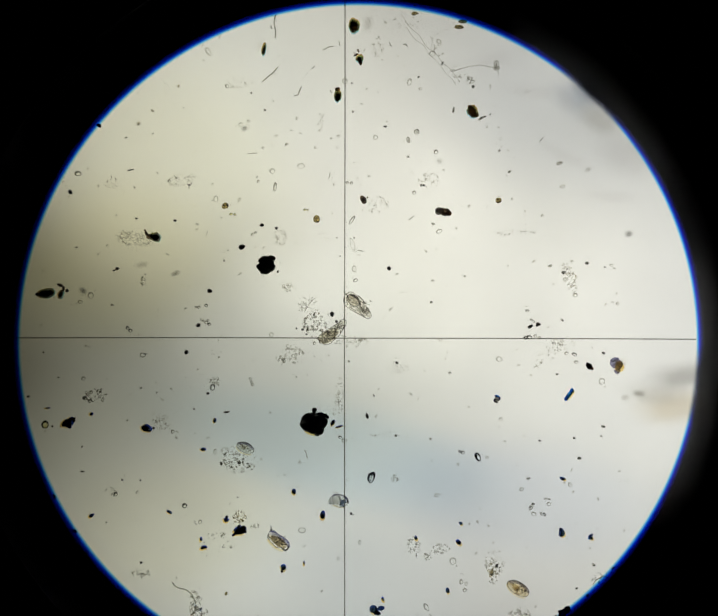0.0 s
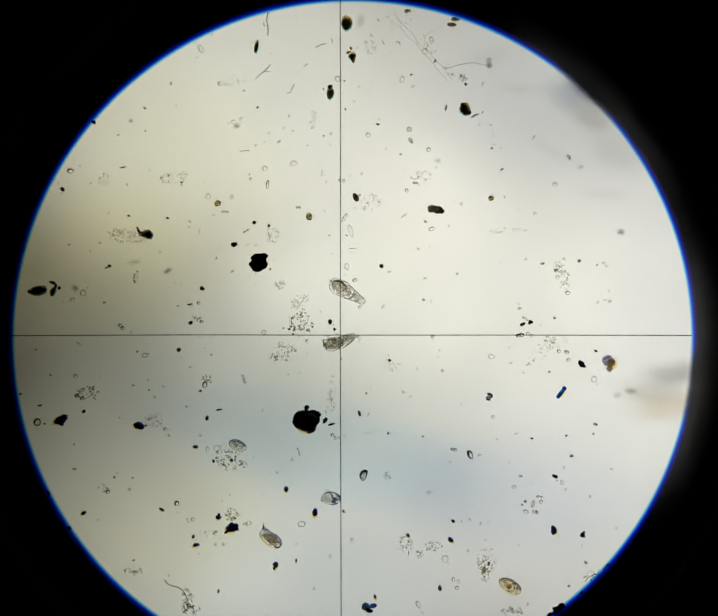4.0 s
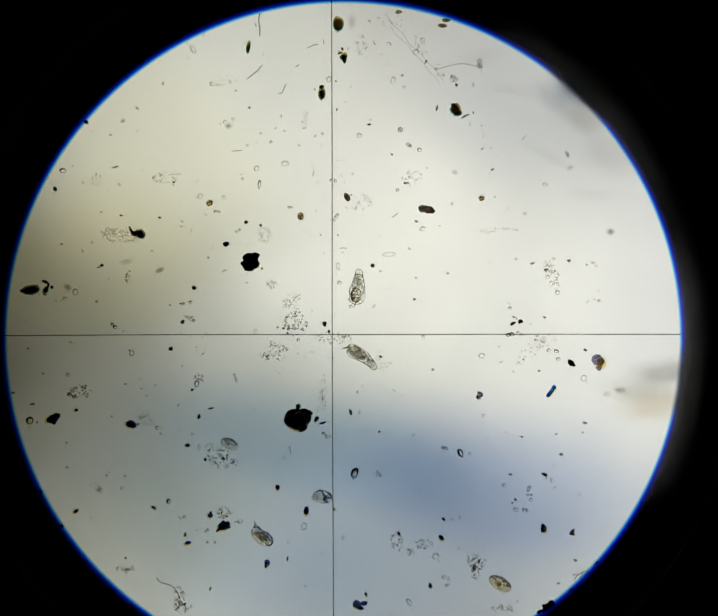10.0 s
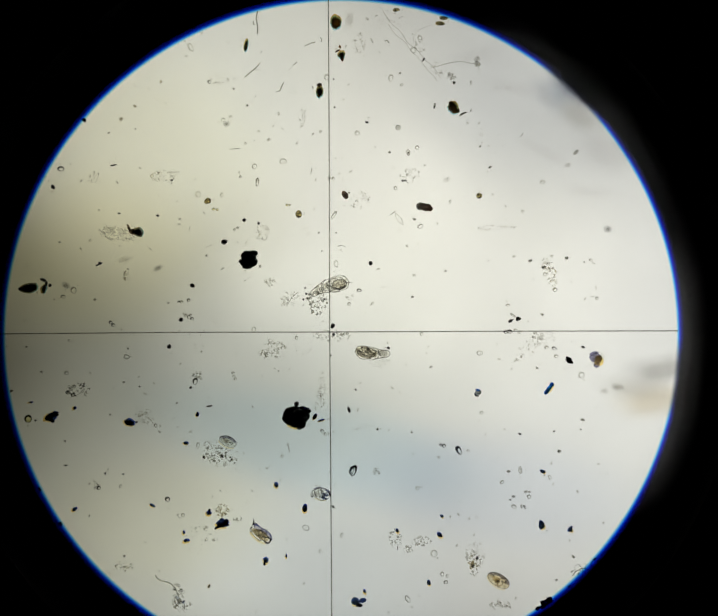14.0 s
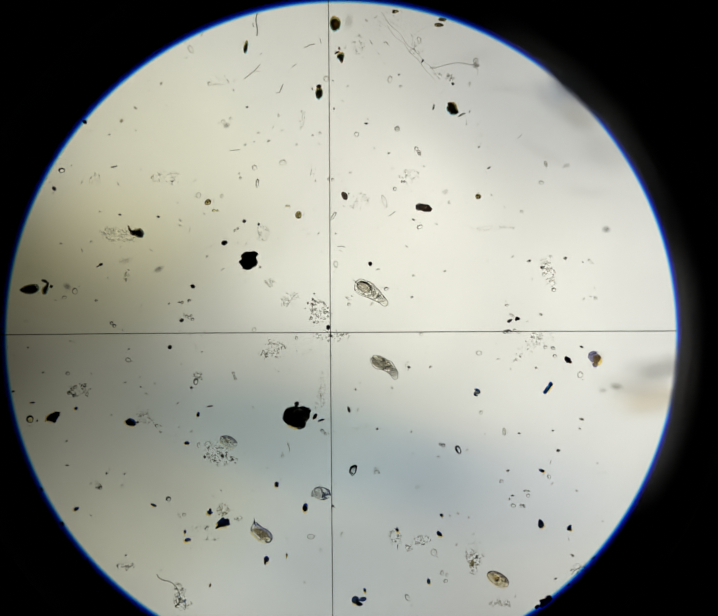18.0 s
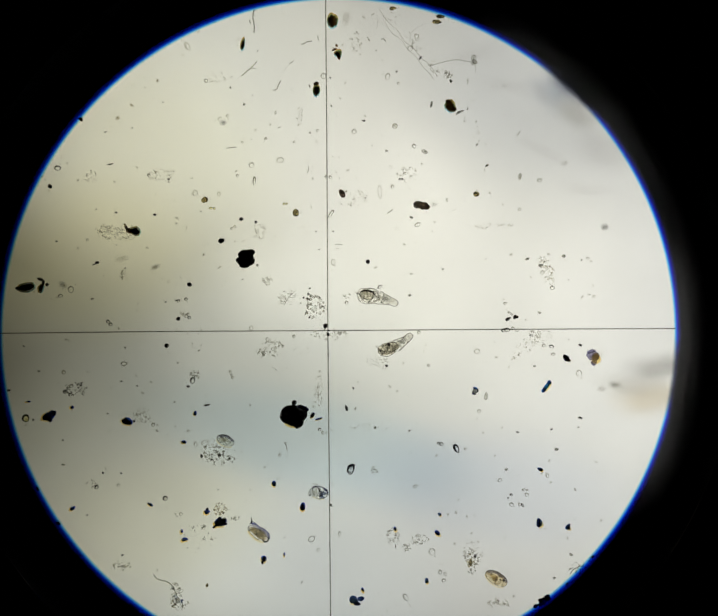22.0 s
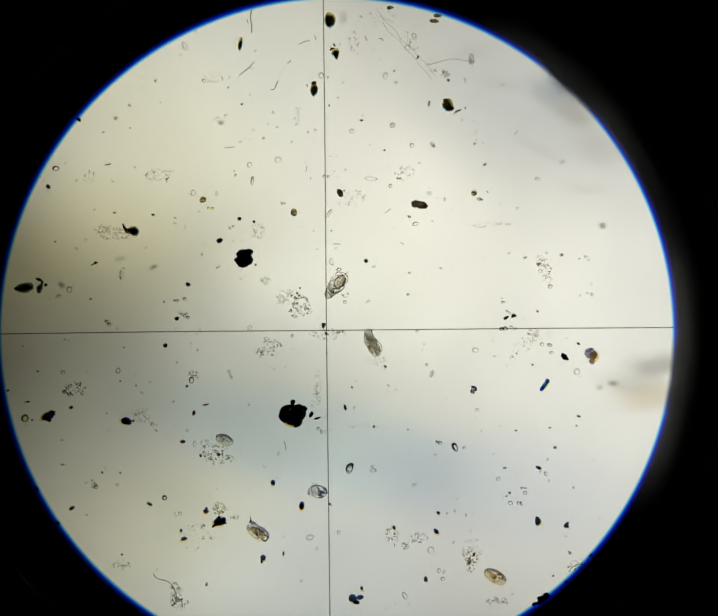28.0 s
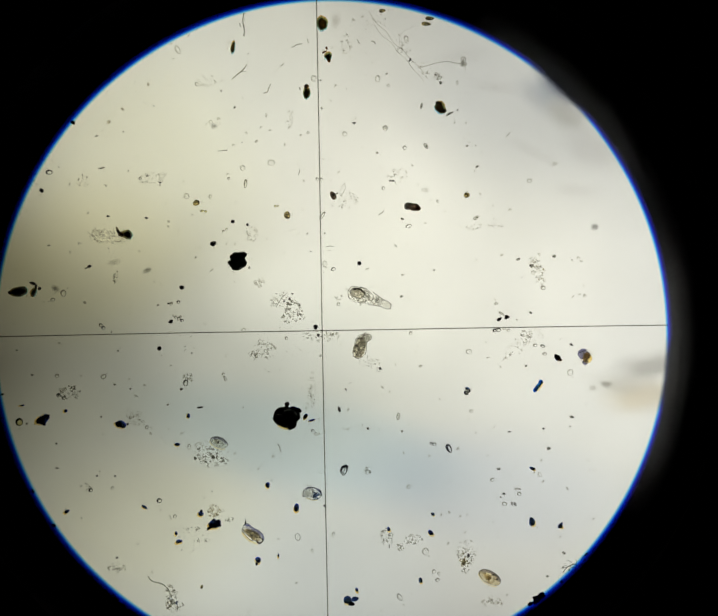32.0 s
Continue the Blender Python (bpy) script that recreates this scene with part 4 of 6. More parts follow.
lump_grain = grain(645, 914, 58, 45, -6, SLATE, 0.05, ((3, -28, 11, 11, 0), (2, -23, 8, 9, 0), (18, -15, 24, 16, -12, INDIGO), (23, -4, 18, 26, 16), (31, -12, 9, 8, 30, INDIGO), (28, -17, 7, 6, 0, INDIGO),
                                                                        (10, 11, 28, 33, 24), (-12, 5, 34, 29, -30), (0, 8, 40, 32, -32), (9, -1, 40, 36, 0), (9, 25, 12, 9, 0)), False, "very large ragged slate black mineral lump on the slide")
part("amber_rim", joined(turned(lump(38, 28, 1.0, 5, 0.08, 16, False), -32, -5, -12.5, 0.02), turned(lump(24, 22, 1.0, 6, 0.08, 14, False), 24, 9, -18, 0.02)), AMBER, lump_grain, "amber lens fringe, painted as a flake")
grain(688, 914, 9, 14, -35, BLACK, 0.12)
grain(702, 922, 17, 4, 14, BLACK, 0.1)
grain(763, 899, 6, 14, 12, BLACK, 0.1)
grain(778, 855, 4, 6, 20, BLACK, 0.1)
grain(723, 780, 5, 5, 0, GREY, 0.1)
grain(1119, 704, 13, 7, 25, BLACK, 0.14, fringe=False)
grain(1136, 699, 11, 8, -20, BROWN, 0.2, ((-2, 1, 8, 9, 0, BLACK),), fringe=False)
grain(1246, 790, 13, 15, 20, INDIGO, 0.18, ((6, 5, 10, 8, 0, UMBER), (-3, -3, 8, 9, 0)), fringe=False)
grain(1278, 762, 9, 5, -20, BLACK, 0.1)
grain(1203, 853, 9, 30, -35, TEAL, 0.10, ((-6, 8, 9, 12, -35), (6, -9, 11, 10, 0)))
grain(1046, 862, 11, 13, -20, GREY, 0.2, ((0, -6, 12, 5, -10, TEAL), (6, -1, 4, 9, 0, INDIGO), (-5, 4, 5, 8, 20, INDIGO), (0, 7, 7, 4, 0, BLACK), (1, 1, 4, 5, 0, BLACK)), label="small blue-green mineral grain with dark patches")
cell(1109, 729, 9, 8, 20, DARKLINE, PALE, 2.0)
cell(1130, 725, 8, 7)
cell(1139, 729, 8, 7)
grain(1168, 740, 5, 4, 0, GREY, 0.1)
grain(1188, 690, 8, 5, -30, GREY, 0.1)
grain(1177, 808, 6, 5, 0, GREY, 0.1)
grain(1139, 953, 7, 4, -15, BLACK, 0.1)
grain(1214, 947, 6, 4, 0, BLACK, 0.1)
grain(1225, 991, 9, 7, 0, GREY, 0.1)
grain(1277, 922, 11, 5, -20, GREY, 0.2)
grain(1273, 943, 5, 4, 0, GREY, 0.2)
grain(901, 949, 5, 5, 0, GREY, 0.15)
grain(826, 942, 5, 6, 0, GREY, 0.15)
grain(160, 1117, 13, 8, 35, BLACK, 0.1)
grain(227, 1039, 5, 5, 0, BLACK, 0.1)
grain(267, 1040, 5, 4, 10, BLACK, 0.1)
grain(192, 1132, 4, 4, 0, GREY, 0.1)
grain(140, 1021, 9, 4, 0, GREY, 0.2)
grain(331, 1109, 15, 6, -30, NAVY, 0.1)
grain(269, 1220, 6, 5, 40, BLACK, 0.1)
grain(603, 1064, 10, 13, 0, BLACK, 0.08)
grain(666, 1115, 12, 19, 0, BLACK, 0.08)
grain(455, 1126, 12, 10, 0, BLACK, 0.16, ((1, -6, 6, 8, 0),))
grain(484, 1149, 28, 18, 28, BLACK, 0.22, ((-12, 9, 12, 6, 45), (8, -5, 14, 11, 20), (12, 3, 8, 7, 0), (-2, -9, 9, 6, 30)))
grain(400, 1168, 6, 9, 0, BLACK, 0.1)
grain(406, 1186, 14, 9, 5, BLACK, 0.16)
grain(580, 1229, 12, 14, 0, BLACK, 0.14, ((-3, 8, 6, 10, 0),))
grain(625, 1220, 4, 9, 0, BLACK, 0.1)
grain(455, 1287, 6, 9, -15, OLIVE, 0.1)
grain(777, 1320, 20, 18, -30, NAVY, 0.14, ((16, -2, 16, 12, 20), (8, 9, 14, 10, 0, INDIGO)), label="two joined blue mineral grains with amber edges")
grain(797, 1298, 6, 10, 15, BLACK, 0.1)
grain(869, 1165, 7, 10, 25, BLACK, 0.12)
grain(870, 1203, 2, 10, 0, DIRT, 0.05)
grain(962, 1174, 14, 10, -45, BLACK, 0.1)
grain(967, 1133, 9, 7, -40, NAVY, 0.1)
grain(938, 1279, 9, 12, 0, NAVY, 0.16)
grain(1045, 1225, 6, 8, 15, BLACK, 0.12)
grain(1035, 1240, 8, 15, -10, RUST, 0.2)
grain(1186, 1153, 15, 17, 10, NAVY, 0.2, ((-1, -7, 8, 8, 0),))
grain(1249, 1163, 11, 11, -20, NAVY, 0.2, ((3, -5, 6, 7, 0), (-3, 2, 6, 6, 0, TEAL)))
grain(1188, 1035, 13, 8, -25, NAVY, 0.18, ((4, 1, 7, 6, -20, INDIGO),))
grain(1114, 1035, 8, 6, 0, GREY, 0.12)
grain(1256, 1223, 9, 6, -30, GREY, 0.15)
grain(1219, 1274, 6, 5, 0, GREY, 0.15)
grain(728, 1112, 5, 7, 20, BLACK, 0.12)
grain(682, 1090, 5, 5, 0, BLACK, 0.12)
grain(480, 1077, 4, 3, 0, BLACK, 0.12)
grain(439, 771, 5, 4, 20, GREY, 0.12)
grain(551, 892, 3, 5, 0, GREY, 0.12)
grain(608, 814, 4, 3, 0, GREY, 0.12)
grain(385, 884, 5, 4, 30, GREY, 0.12)
grain(268, 838, 6, 4, 0, GREY, 0.12)
grain(303, 848, 4, 4, 0, GREY, 0.12)
grain(87, 815, 6, 4, 0, GREY, 0.12)
grain(258, 467, 8, 4, -10, GREY, 0.2)
grain(127, 530, 6, 4, 0, GREY, 0.2)
grain(235, 290, 8, 3, 10, GREY, 0.2)
grain(245, 361, 14, 4, 10, GREY, 0.25)

# ---- cells ----
cell(416, 102, 11, 21, 30, FAINTLINE, PALE, 2.4)
cell(130, 369, 15, 11, 0, DARKLINE, PALE, 2.2)
cell(330, 385, 7, 7)
cell(346, 379, 6, 6)
cell(457, 178, 8, 10, 30)
cell(504, 255, 8, 7, 0, FAINTLINE)
cell(487, 262, 10, 10, 0, FAINTLINE)
cell(715, 168, 13, 14, 0, FAINTLINE, PALE, 2.4)
cell(872, 279, 12, 12, 0, OUTLINE, PALE, 2.2, core=0.5)
cell(782, 291, 12, 11, 0, FAINTLINE, PALE, 2.2)
cell(701, 288, 7, 7, 0, FAINTLINE)
cell(685, 293, 5, 5)
cell(914, 323, 9, 10)
cell(856, 170, 11, 17, -10, FAINTLINE, PALE, 2.2)
cell(880, 185, 8, 7, 0, FAINTLINE)
cell(556, 364, 12, 13, 0, FAINTLINE, PALE, 2.0)
cell(562, 399, 7, 20, -4, MIDLINE, PALE, 1.7, name="diatom", label="narrow clear rod-shaped diatom on the slide")
cell(619, 353, 17, 13, 0, FAINTLINE, PALE, 2.0)
cell(525, 387, 6, 7)
cell(432, 425, 12, 14, 0, FAINTLINE, PALE, 2.0)
cell(484, 427, 8, 11, 0, FAINTLINE, PALE, 2.0)
cell(466, 458, 9, 6, 10, OUTLINE, YELLOW, 1.4, label="small yellow algal cell on the slide")
cell(474, 459, 6, 6, 10, OUTLINE, YELLOW, 1.4, label="small yellow algal cell on the slide")
cell(627, 449, 6, 6, 0, OUTLINE, YELLOW, 1.2, label="small yellow algal cell on the slide")
cell(633, 449, 5, 5, 0, OUTLINE, YELLOW, 1.2, label="small yellow algal cell on the slide")
cell(512, 503, 6, 6)
cell(519, 499, 6, 6)
cell(720, 390, 7, 7)
cell(729, 391, 7, 8)
cell(730, 472, 7, 22, -33, OUTLINE, PALE, 1.7, name="diatom", label="leaf-shaped clear diatom beside the crosshair")
cell(735, 578, 10, 15, 0, FAINTLINE)
cell(866, 412, 8, 9)
cell(921, 496, 14, 9, 20, OUTLINE, PALE, 1.6)
cell(986, 442, 6, 8, 0, FAINTLINE)
cell(1190, 399, 13, 9, 0, FAINTLINE, PALE, 2.2)
cell(1146, 463, 8, 7, 0, FAINTLINE)
cell(158, 636, 13, 15, 0, OUTLINE, PALE, 2.0)
cell(135, 650, 11, 8)
cell(205, 657, 7, 5)
cell(195, 527, 8, 6, 0, FAINTLINE)
cell(239, 707, 8, 8, 0, DARKLINE, PALE, 1.8)
cell(245, 713, 9, 8, 0, DARKLINE, PALE, 1.8)
cell(142, 818, 10, 9, 0, OUTLINE, PALE, 2.2)
cell(158, 848, 10, 8, 20, OUTLINE, PALE, 2.0)
cell(145, 861, 10, 9, 0, DARKLINE, PALE, 2.4, core=0.4)
cell(156, 867, 9, 8, 0, DARKLINE, PALE, 2.0)
cell(338, 934, 8, 9)
cell(58, 919, 17, 17, 0, DARKLINE, YELLOW, 3.0, 0.08, label="brownish round cyst with a fuzzy wall")
cell(425, 837, 11, 15, -10, DARKLINE, PALE, 2.2)
cell(404, 692, 6, 6)
cell(411, 695, 8, 8)
cell(418, 699, 8, 7, 0, DARKLINE)
cell(415, 691, 6, 6)
cell(508, 818, 7, 6)
cell(510, 825, 6, 6)
cell(513, 831, 7, 7)
cell(213, 1071, 9, 9, 0, DARKLINE, PALE, 2.0)
cell(364, 1096, 11, 11, 0, DARKLINE, PALE, 2.4)
cell(261, 1067, 8, 8, 0, FAINTLINE)
cell(398, 1131, 8, 9)
cell(648, 741, 7, 8)
cell(554, 722, 10, 11, 0, FAINTLINE)
cell(1051, 775, 14, 12, 0, FAINTLINE, PALE, 2.0)
cell(923, 733, 8, 8, 0, OUTLINE)
cell(944, 806, 7, 6)
cell(1055, 907, 9, 9, 0, FAINTLINE, PALE, 2.0)
cell(965, 977, 6, 6, 0, DARKLINE)
cell(972, 979, 9, 8, 0, DARKLINE)
cell(1005, 989, 12, 20, 25, INKLINE, PALE, 3.4, 0.10, label="clear angular crystal with a thick black outline")
crystal = cell(772, 1034, 16, 25, -28, INKLINE, PALE, 3.8, 0.22, label="clear angular crystal with a thick black outline")
part("shard", turned(lump(4, 9, 2, 5, 0.3, 7, False), -20, 1, 3, 1.0), OUTLINE, crystal)
part("shard", turned(lump(3, 6, 2, 6, 0.3, 7, False), 40, -2, -5, 1.0), DARKLINE, crystal)
cell(1025, 990, 7, 7, 0, FAINTLINE)
cell(961, 1005, 6, 6, 0, FAINTLINE)
cell(1100, 1059, 10, 8, 20)
cell(1159, 1091, 9, 9, -20)
cell(1153, 1080, 9, 5, 10)
cell(1160, 1081, 6, 4, -20)
cell(1150, 1114, 5, 10, 30, DARKLINE)
cell(1126, 1113, 12, 9, -20)
cell(1143, 1113, 5, 9, 15)
cell(1125, 1091, 7, 5, -20, DARKLINE)
cell(1118, 1098, 4, 4, 0, DARKLINE)
cell(914, 1072, 10, 9, 0, FAINTLINE, PALE, 2.0)
cell(747, 1176, 7, 12, 0, FAINTLINE)
cell(700, 1211, 8, 9, 0, FAINTLINE)
cell(950, 1216, 15, 17, 0, FAINTLINE, PALE, 2.2)
cell(968, 1261, 8, 11)
cell(979, 1265, 7, 9, 0, FAINTLINE)
cell(976, 1279, 10, 8)
cell(892, 1316, 10, 18, 32, OUTLINE, PALE, 1.7)
cell(1275, 824, 14, 15, 0, FAINTLINE, PALE, 2.2)
cell(1215, 765, 11, 7, -20, DARKLINE)
cell(1219, 782, 10, 7, 0, OUTLINE)
cell(1198, 763, 9, 8)
cell(1217, 636, 11, 10, 0, OUTLINE, PALE, 2.2)
cell(1296, 571, 9, 6, -15, FAINTLINE)
cell(1210, 562, 6, 6, 0, FAINTLINE)
cell(1195, 602, 9, 9, 0, FAINTLINE)
cell(1205, 1049, 8, 12, 20, FAINTLINE, PALE, 2.2)
cell(1113, 670, 9, 6)
cell(704, 946, 8, 7, 0, DARKLINE)
cell(711, 953, 7, 9, 20)
cell(616, 1002, 8, 7, 0, FAINTLINE)
cell(815, 666, 11, 5, 40, FAINTLINE)
cell(907, 604, 8, 5, 0, FAINTLINE)
cell(415, 948, 7, 6, 0, FAINTLINE)
cell(431, 978, 8, 14, 0, FAINTLINE)
cell(764, 667, 8, 8)
cell(1117, 728, 13, 9, 0, DARKLINE, PALE, 2.2)
cell(1124, 692, 14, 5, -35, OUTLINE)
cell(411, 658, 8, 7, 0, DARKLINE)
cell(395, 662, 7, 7)
cell(1309, 655, 8, 8, 0, FAINTLINE, PALE, 2.4)
cell(588, 305, 7, 6, 0, FAINTLINE)
cell(536, 313, 7, 6, 0, FAINTLINE)
cell(565, 287, 6, 6, 0, FAINTLINE)
cell(750, 735, 8, 6)
cell(760, 732, 6, 6)

# ---- fibres ----
fibre(((563, 22), (560, 38), (563, 58), (562, 73)), 2.6, DIRT)
fibre(((534, 168), (548, 156), (558, 148), (568, 136)), 2.2, HUSK, branches=(((553, 152), (561, 151), (569, 152)),))
fibre(((620, 179), (615, 189), (612, 197), (604, 199)), 2.0)
fibre(((666, 98), (672, 97), (678, 93), (690, 91)), 2.0)
fibre(((701, 79), (703, 84), (704, 90)), 1.6)
fibre(((640, 140), (644, 139), (649, 134)), 1.8)
fibre(((501, 326), (511, 325), (523, 324)), 1.5)
fibre(((682, 367), (681, 374), (679, 381)), 1.5)
fibre(((1139, 300), (1143, 297), (1147, 291)), 1.6)
fibre(((739, 540), (746, 538), (755, 540)), 1.4)
fibre(((854, 471), (860, 467), (866, 462)), 1.8)
fibre(((409, 510), (412, 503), (414, 495)), 1.6, FAINT)
fibre(((553, 44), (554, 50), (556, 52)), 2.0)
fibre(((626, 975), (630, 980), (632, 992)), 1.6, HUSK, branches=(((626, 975), (630, 974), (632, 977)),))
fibre(((655, 504), (664, 501), (674, 499)), 1.2, FAINT)
fibre(((812, 82), (814, 87), (817, 92)), 1.8)
fibre(((842, 88), (848, 87), (852, 93)), 2.0)
fibre(((337, 1262), (343, 1271), (353, 1276), (364, 1278), (374, 1284), (382, 1294), (388, 1310)), 2.4, HUSK, "long curved brownish filament ending in a clump")
fibre(((838, 21), (858, 50), (878, 68), (893, 92), (913, 107), (930, 129), (947, 143), (966, 170)), 1.5, FAINTLINE, "long faint colourless hypha across the slide", branches=(((905, 98), (908, 74), (926, 60), (949, 51)),))
fibre(((850, 50), (866, 74), (887, 90), (900, 110), (917, 125), (935, 150), (950, 165), (958, 178)), 1.3, FAINTLINE, "long faint colourless hypha across the slide")
cell(920, 81, 10, 11, 0, FAINTLINE, PALE, 2.0)
cell(906, 108, 14, 13, 0, FAINTLINE, PALE, 2.0)
cell(1046, 130, 12, 14, 0, OUTLINE, PALE, 1.8, 0.1)
fibre(((953, 146), (968, 141), (988, 136), (1010, 133), (1030, 137), (1046, 138)), 2.0, SILT, "pale forked hypha with a frayed end", branches=(((1040, 138), (1047, 130), (1044, 119)), ((1044, 138), (1050, 148), (1049, 164))))

fibre(((626, 672), (632, 662), (637, 654), (645, 646), (652, 640)), 1.2, OUTLINE, "faint branched colourless filament on the slide", branches=(((632, 662), (626, 654), (622, 650)), ((637, 654), (638, 645), (637, 632)), ((637, 654), (646, 655), (655, 649)), ((632, 662), (640, 664), (645, 668)), ((630, 665), (622, 664), (615, 661))))
clump(634, 655, 20, 18, 10, SILT, 1.4, 3.0, 0.1)
clump(762, 651, 10, 8, 7, SILT, 1.4, 3.0, 0.1)
# ---- clumps of fine debris ----
clump(1045, 137, 7, 9, 18, SILT)
clump(360, 385, 34, 14, 30, FAINT)
clump(262, 511, 46, 17, 80, FAINT, 1.6, 4.5)
clump(230, 505, 20, 12, 20, FAINT, 1.6, 4.0)
clump(573, 510, 16, 17, 26, FAINT)
clump(276, 603, 9, 14, 14, SILT)
clump(590, 618, 11, 10, 16, SILT)
clump(598, 765, 27, 22, 30, SILT, 2.4, 5.0, 0.5)
clump(575, 778, 12, 10, 10, SILT, 1.8, 4.6, 0.45)
clump(726, 735, 42, 14, 34, SILT, 1.4, 4.0, 0.5)
clump(168, 855, 26, 16, 34, DIRT, 1.5, 3.6)
clump(313, 913, 20, 17, 34, FAINT)
clump(484, 1002, 38, 24, 30, SILT, 1.8, 4.4, 0.15)
clump(492, 1004, 30, 18, 9, DIRT, 2.0, 4.6, 0.1)
clump(462, 985, 20, 18, 20, SILT, 2.0, 5.0, 0.4)
clump(484, 1120, 14, 14, 26, RUST, 1.6, 4.2)
clump(518, 1140, 9, 7, 10, SILT)
clump(447, 1159, 6, 7, 9, SILT)
clump(430, 826, 12, 10, 16, SILT)
clump(208, 1066, 7, 8, 8, SILT)
clump(268, 1243, 20, 12, 24, SILT, 1.6, 4.4)
clump(386, 1306, 13, 24, 34, SILT, 2.0, 5.5, 0.35, label="amber clump of debris round a filament")
clump(395, 1330, 22, 12, 20, SILT, 2.0, 4.5, 0.3)
clump(390, 1318, 12, 14, 9, NAVY, 2.0, 4.5, 0.1)
clump(385, 1326, 10, 12, 8, RUST, 2.0, 4.5, 0.1)
clump(865, 1180, 16, 19, 26, SILT, 1.6, 4.4, 0.06)
clump(922, 1188, 22, 10, 26, SILT, 1.6, 4.0, 0.08)
clump(893, 1206, 9, 8, 12, SILT)
clump(1038, 1236, 16, 28, 22, SILT, 1.8, 5.0, 0.06)
clump(1036, 1236, 11, 18, 8, RUST, 2.5, 5.0, 0.0)
clump(1042, 1218, 22, 30, 26, FAINT, 3.0, 6.0, 0.1)
clump(1097, 1330, 26, 11, 22, FAINT, 3.0, 6.0, 0.0)
clump(1160, 764, 46, 13, 30, FAINT, 1.8, 4.6, 0.25, 38)
clump(1190, 740, 30, 14, 26, FAINT, 1.8, 4.5, 0.4)
clump(1203, 600, 14, 38, 40, FAINT, 2.0, 4.6, 0.25, 18)
clump(1206, 596, 13, 26, 18, RUST, 1.4, 3.4, 0.2, 18)
clump(1075, 499, 62, 6, 22, FAINT)
clump(900, 384, 24, 18, 24, FAINT, 1.8, 4.4)
clump(790, 440, 26, 20, 22, FAINT, 1.8, 4.4)
clump(786, 92, 14, 22, 26, FAINT)
clump(850, 40, 30, 24, 9, FAINT, 2.0, 5.0)
clump(914, 92, 16, 24, 14, FAINT, 1.8, 4.4, 0.12, 40)
clump(962, 152, 12, 22, 14, FAINT, 1.8, 4.0, 0.1, 45)
clump(990, 165, 10, 8, 16, SILT)
clump(702, 850, 9, 34, 22, FAINT)
clump(815, 940, 46, 8, 16, FAINT, 1.5, 2.8, 0.1)
clump(822, 1035, 9, 10, 14, SILT)
clump(830, 795, 26, 14, 18, SILT, 1.4, 2.8, 0.2)
clump(1268, 1254, 16, 10, 16, SILT, 1.6, 3.6)
clump(855, 632, 22, 8, 5, FAINT)
clump(622, 660, 10, 12, 16, FAINT)
clump(692, 1080, 18, 16, 14, FAINT)
clump(205, 390, 14, 16, 12, FAINT)
clump(480, 170, 22, 16, 14, FAINT)
clump(660, 255, 10, 22, 12, FAINT)
clump(460, 1185, 14, 8, 8, SILT, 1.4, 3.0)
clump(700, 880, 10, 24, 16, SILT, 1.4, 3.0, 0.2)
clump(430, 1178, 30, 30, 10, SILT, 1.4, 3.0, 0.1)


fibre([(1290, 1252), (1276, 1249), (1262, 1256), (1254, 1266)], 1.8, DIRT, "dark branched debris twig caught by the rim",
      ([(1276, 1249), (1268, 1240), (1262, 1243)], [(1270, 1252), (1278, 1260), (1272, 1268)], [(1262, 1256), (1252, 1252)], [(1283, 1250), (1284, 1240), (1279, 1236)]))
fibre([(1308, 1226), (1300, 1231), (1294, 1240)], 1.6, DIRT, "short dark debris twig caught by the rim", ([(1300, 1231), (1293, 1229)],))


def fine_silt():
    """Countless single specks that cover the slide, but for the greasy stretch beside the stop."""
    for stuff, count, low, high, seed in ((FAINT, 520, 2.0, 5.4, 1), (SILT, 170, 1.3, 2.8, 2), (DIRT, 16, 1.3, 2.4, 3)):
        rng = random.Random(seed)
        pieces = []
        for _ in range(count):
            a, r = rng.uniform(0, 6.283), math.sqrt(rng.random()) * 738
            x, y = math.cos(a) * r, math.sin(a) * r
            if (x > 370 and y > 200) or x > 590:
                continue
            pieces.append(turned(specks(rng, 1, 1, 1, low, high, 0.40 if stuff is FAINT else 0.08), 0, x, y))
        thing("fine_silt", 747, 735, "fine grey silt specks scattered over the slide", "silt", "", "stuff", mesh("fine_silt", joined(*pieces), stuff))


fine_silt()

# ---- large bodies that lie still ----
resting_rotifer()
barrel_rotifer()
oval_egg(497, 969, 41, 24, -22, TAWNY, "oval shelled egg with a dark granular yolk", 11)
oval_egg(1092, 1275, 54, 29, -32, GOLD, "large amber shelled egg lying on the slide", 14)

# ---- smudges and dust on the eyepiece glass ----
smudge(1333, 502, 34, 30, 0, SMUDGE, label="small blurred grey dust spot on the eyepiece glass")
smudge(343, 587, 42, 22, 25, SMUDGE, label="small blurred grey dust spot on the eyepiece glass")
smudge(494, 270, 28, 24, -10, SMUDGE, label="small blurred grey dust spot on the eyepiece glass")
smudge(141, 625, 36, 26, -40, SMUDGE, label="small blurred grey dust spot on the eyepiece glass")
fleck = grain(1306, 786, 27, 22, -10, VIOLET, 0.14, ((2, 15, 13, 13, 0), (-4, -10, 20, 9, 10)), label="blurred grey-violet and amber mineral fleck on the slide")
part("amber_rim", turned(lump(20, 24, 2, 9, 0.14, 16, False), -10, 7, -6, 0.1), AMBER, fleck, "amber lens fringe, painted as a flake")
part("core", turned(lump(16, 11, 3, 4, 0.2, 16, False), -30, 5, -1, 1.0), GOLD, fleck, "olive brown core")
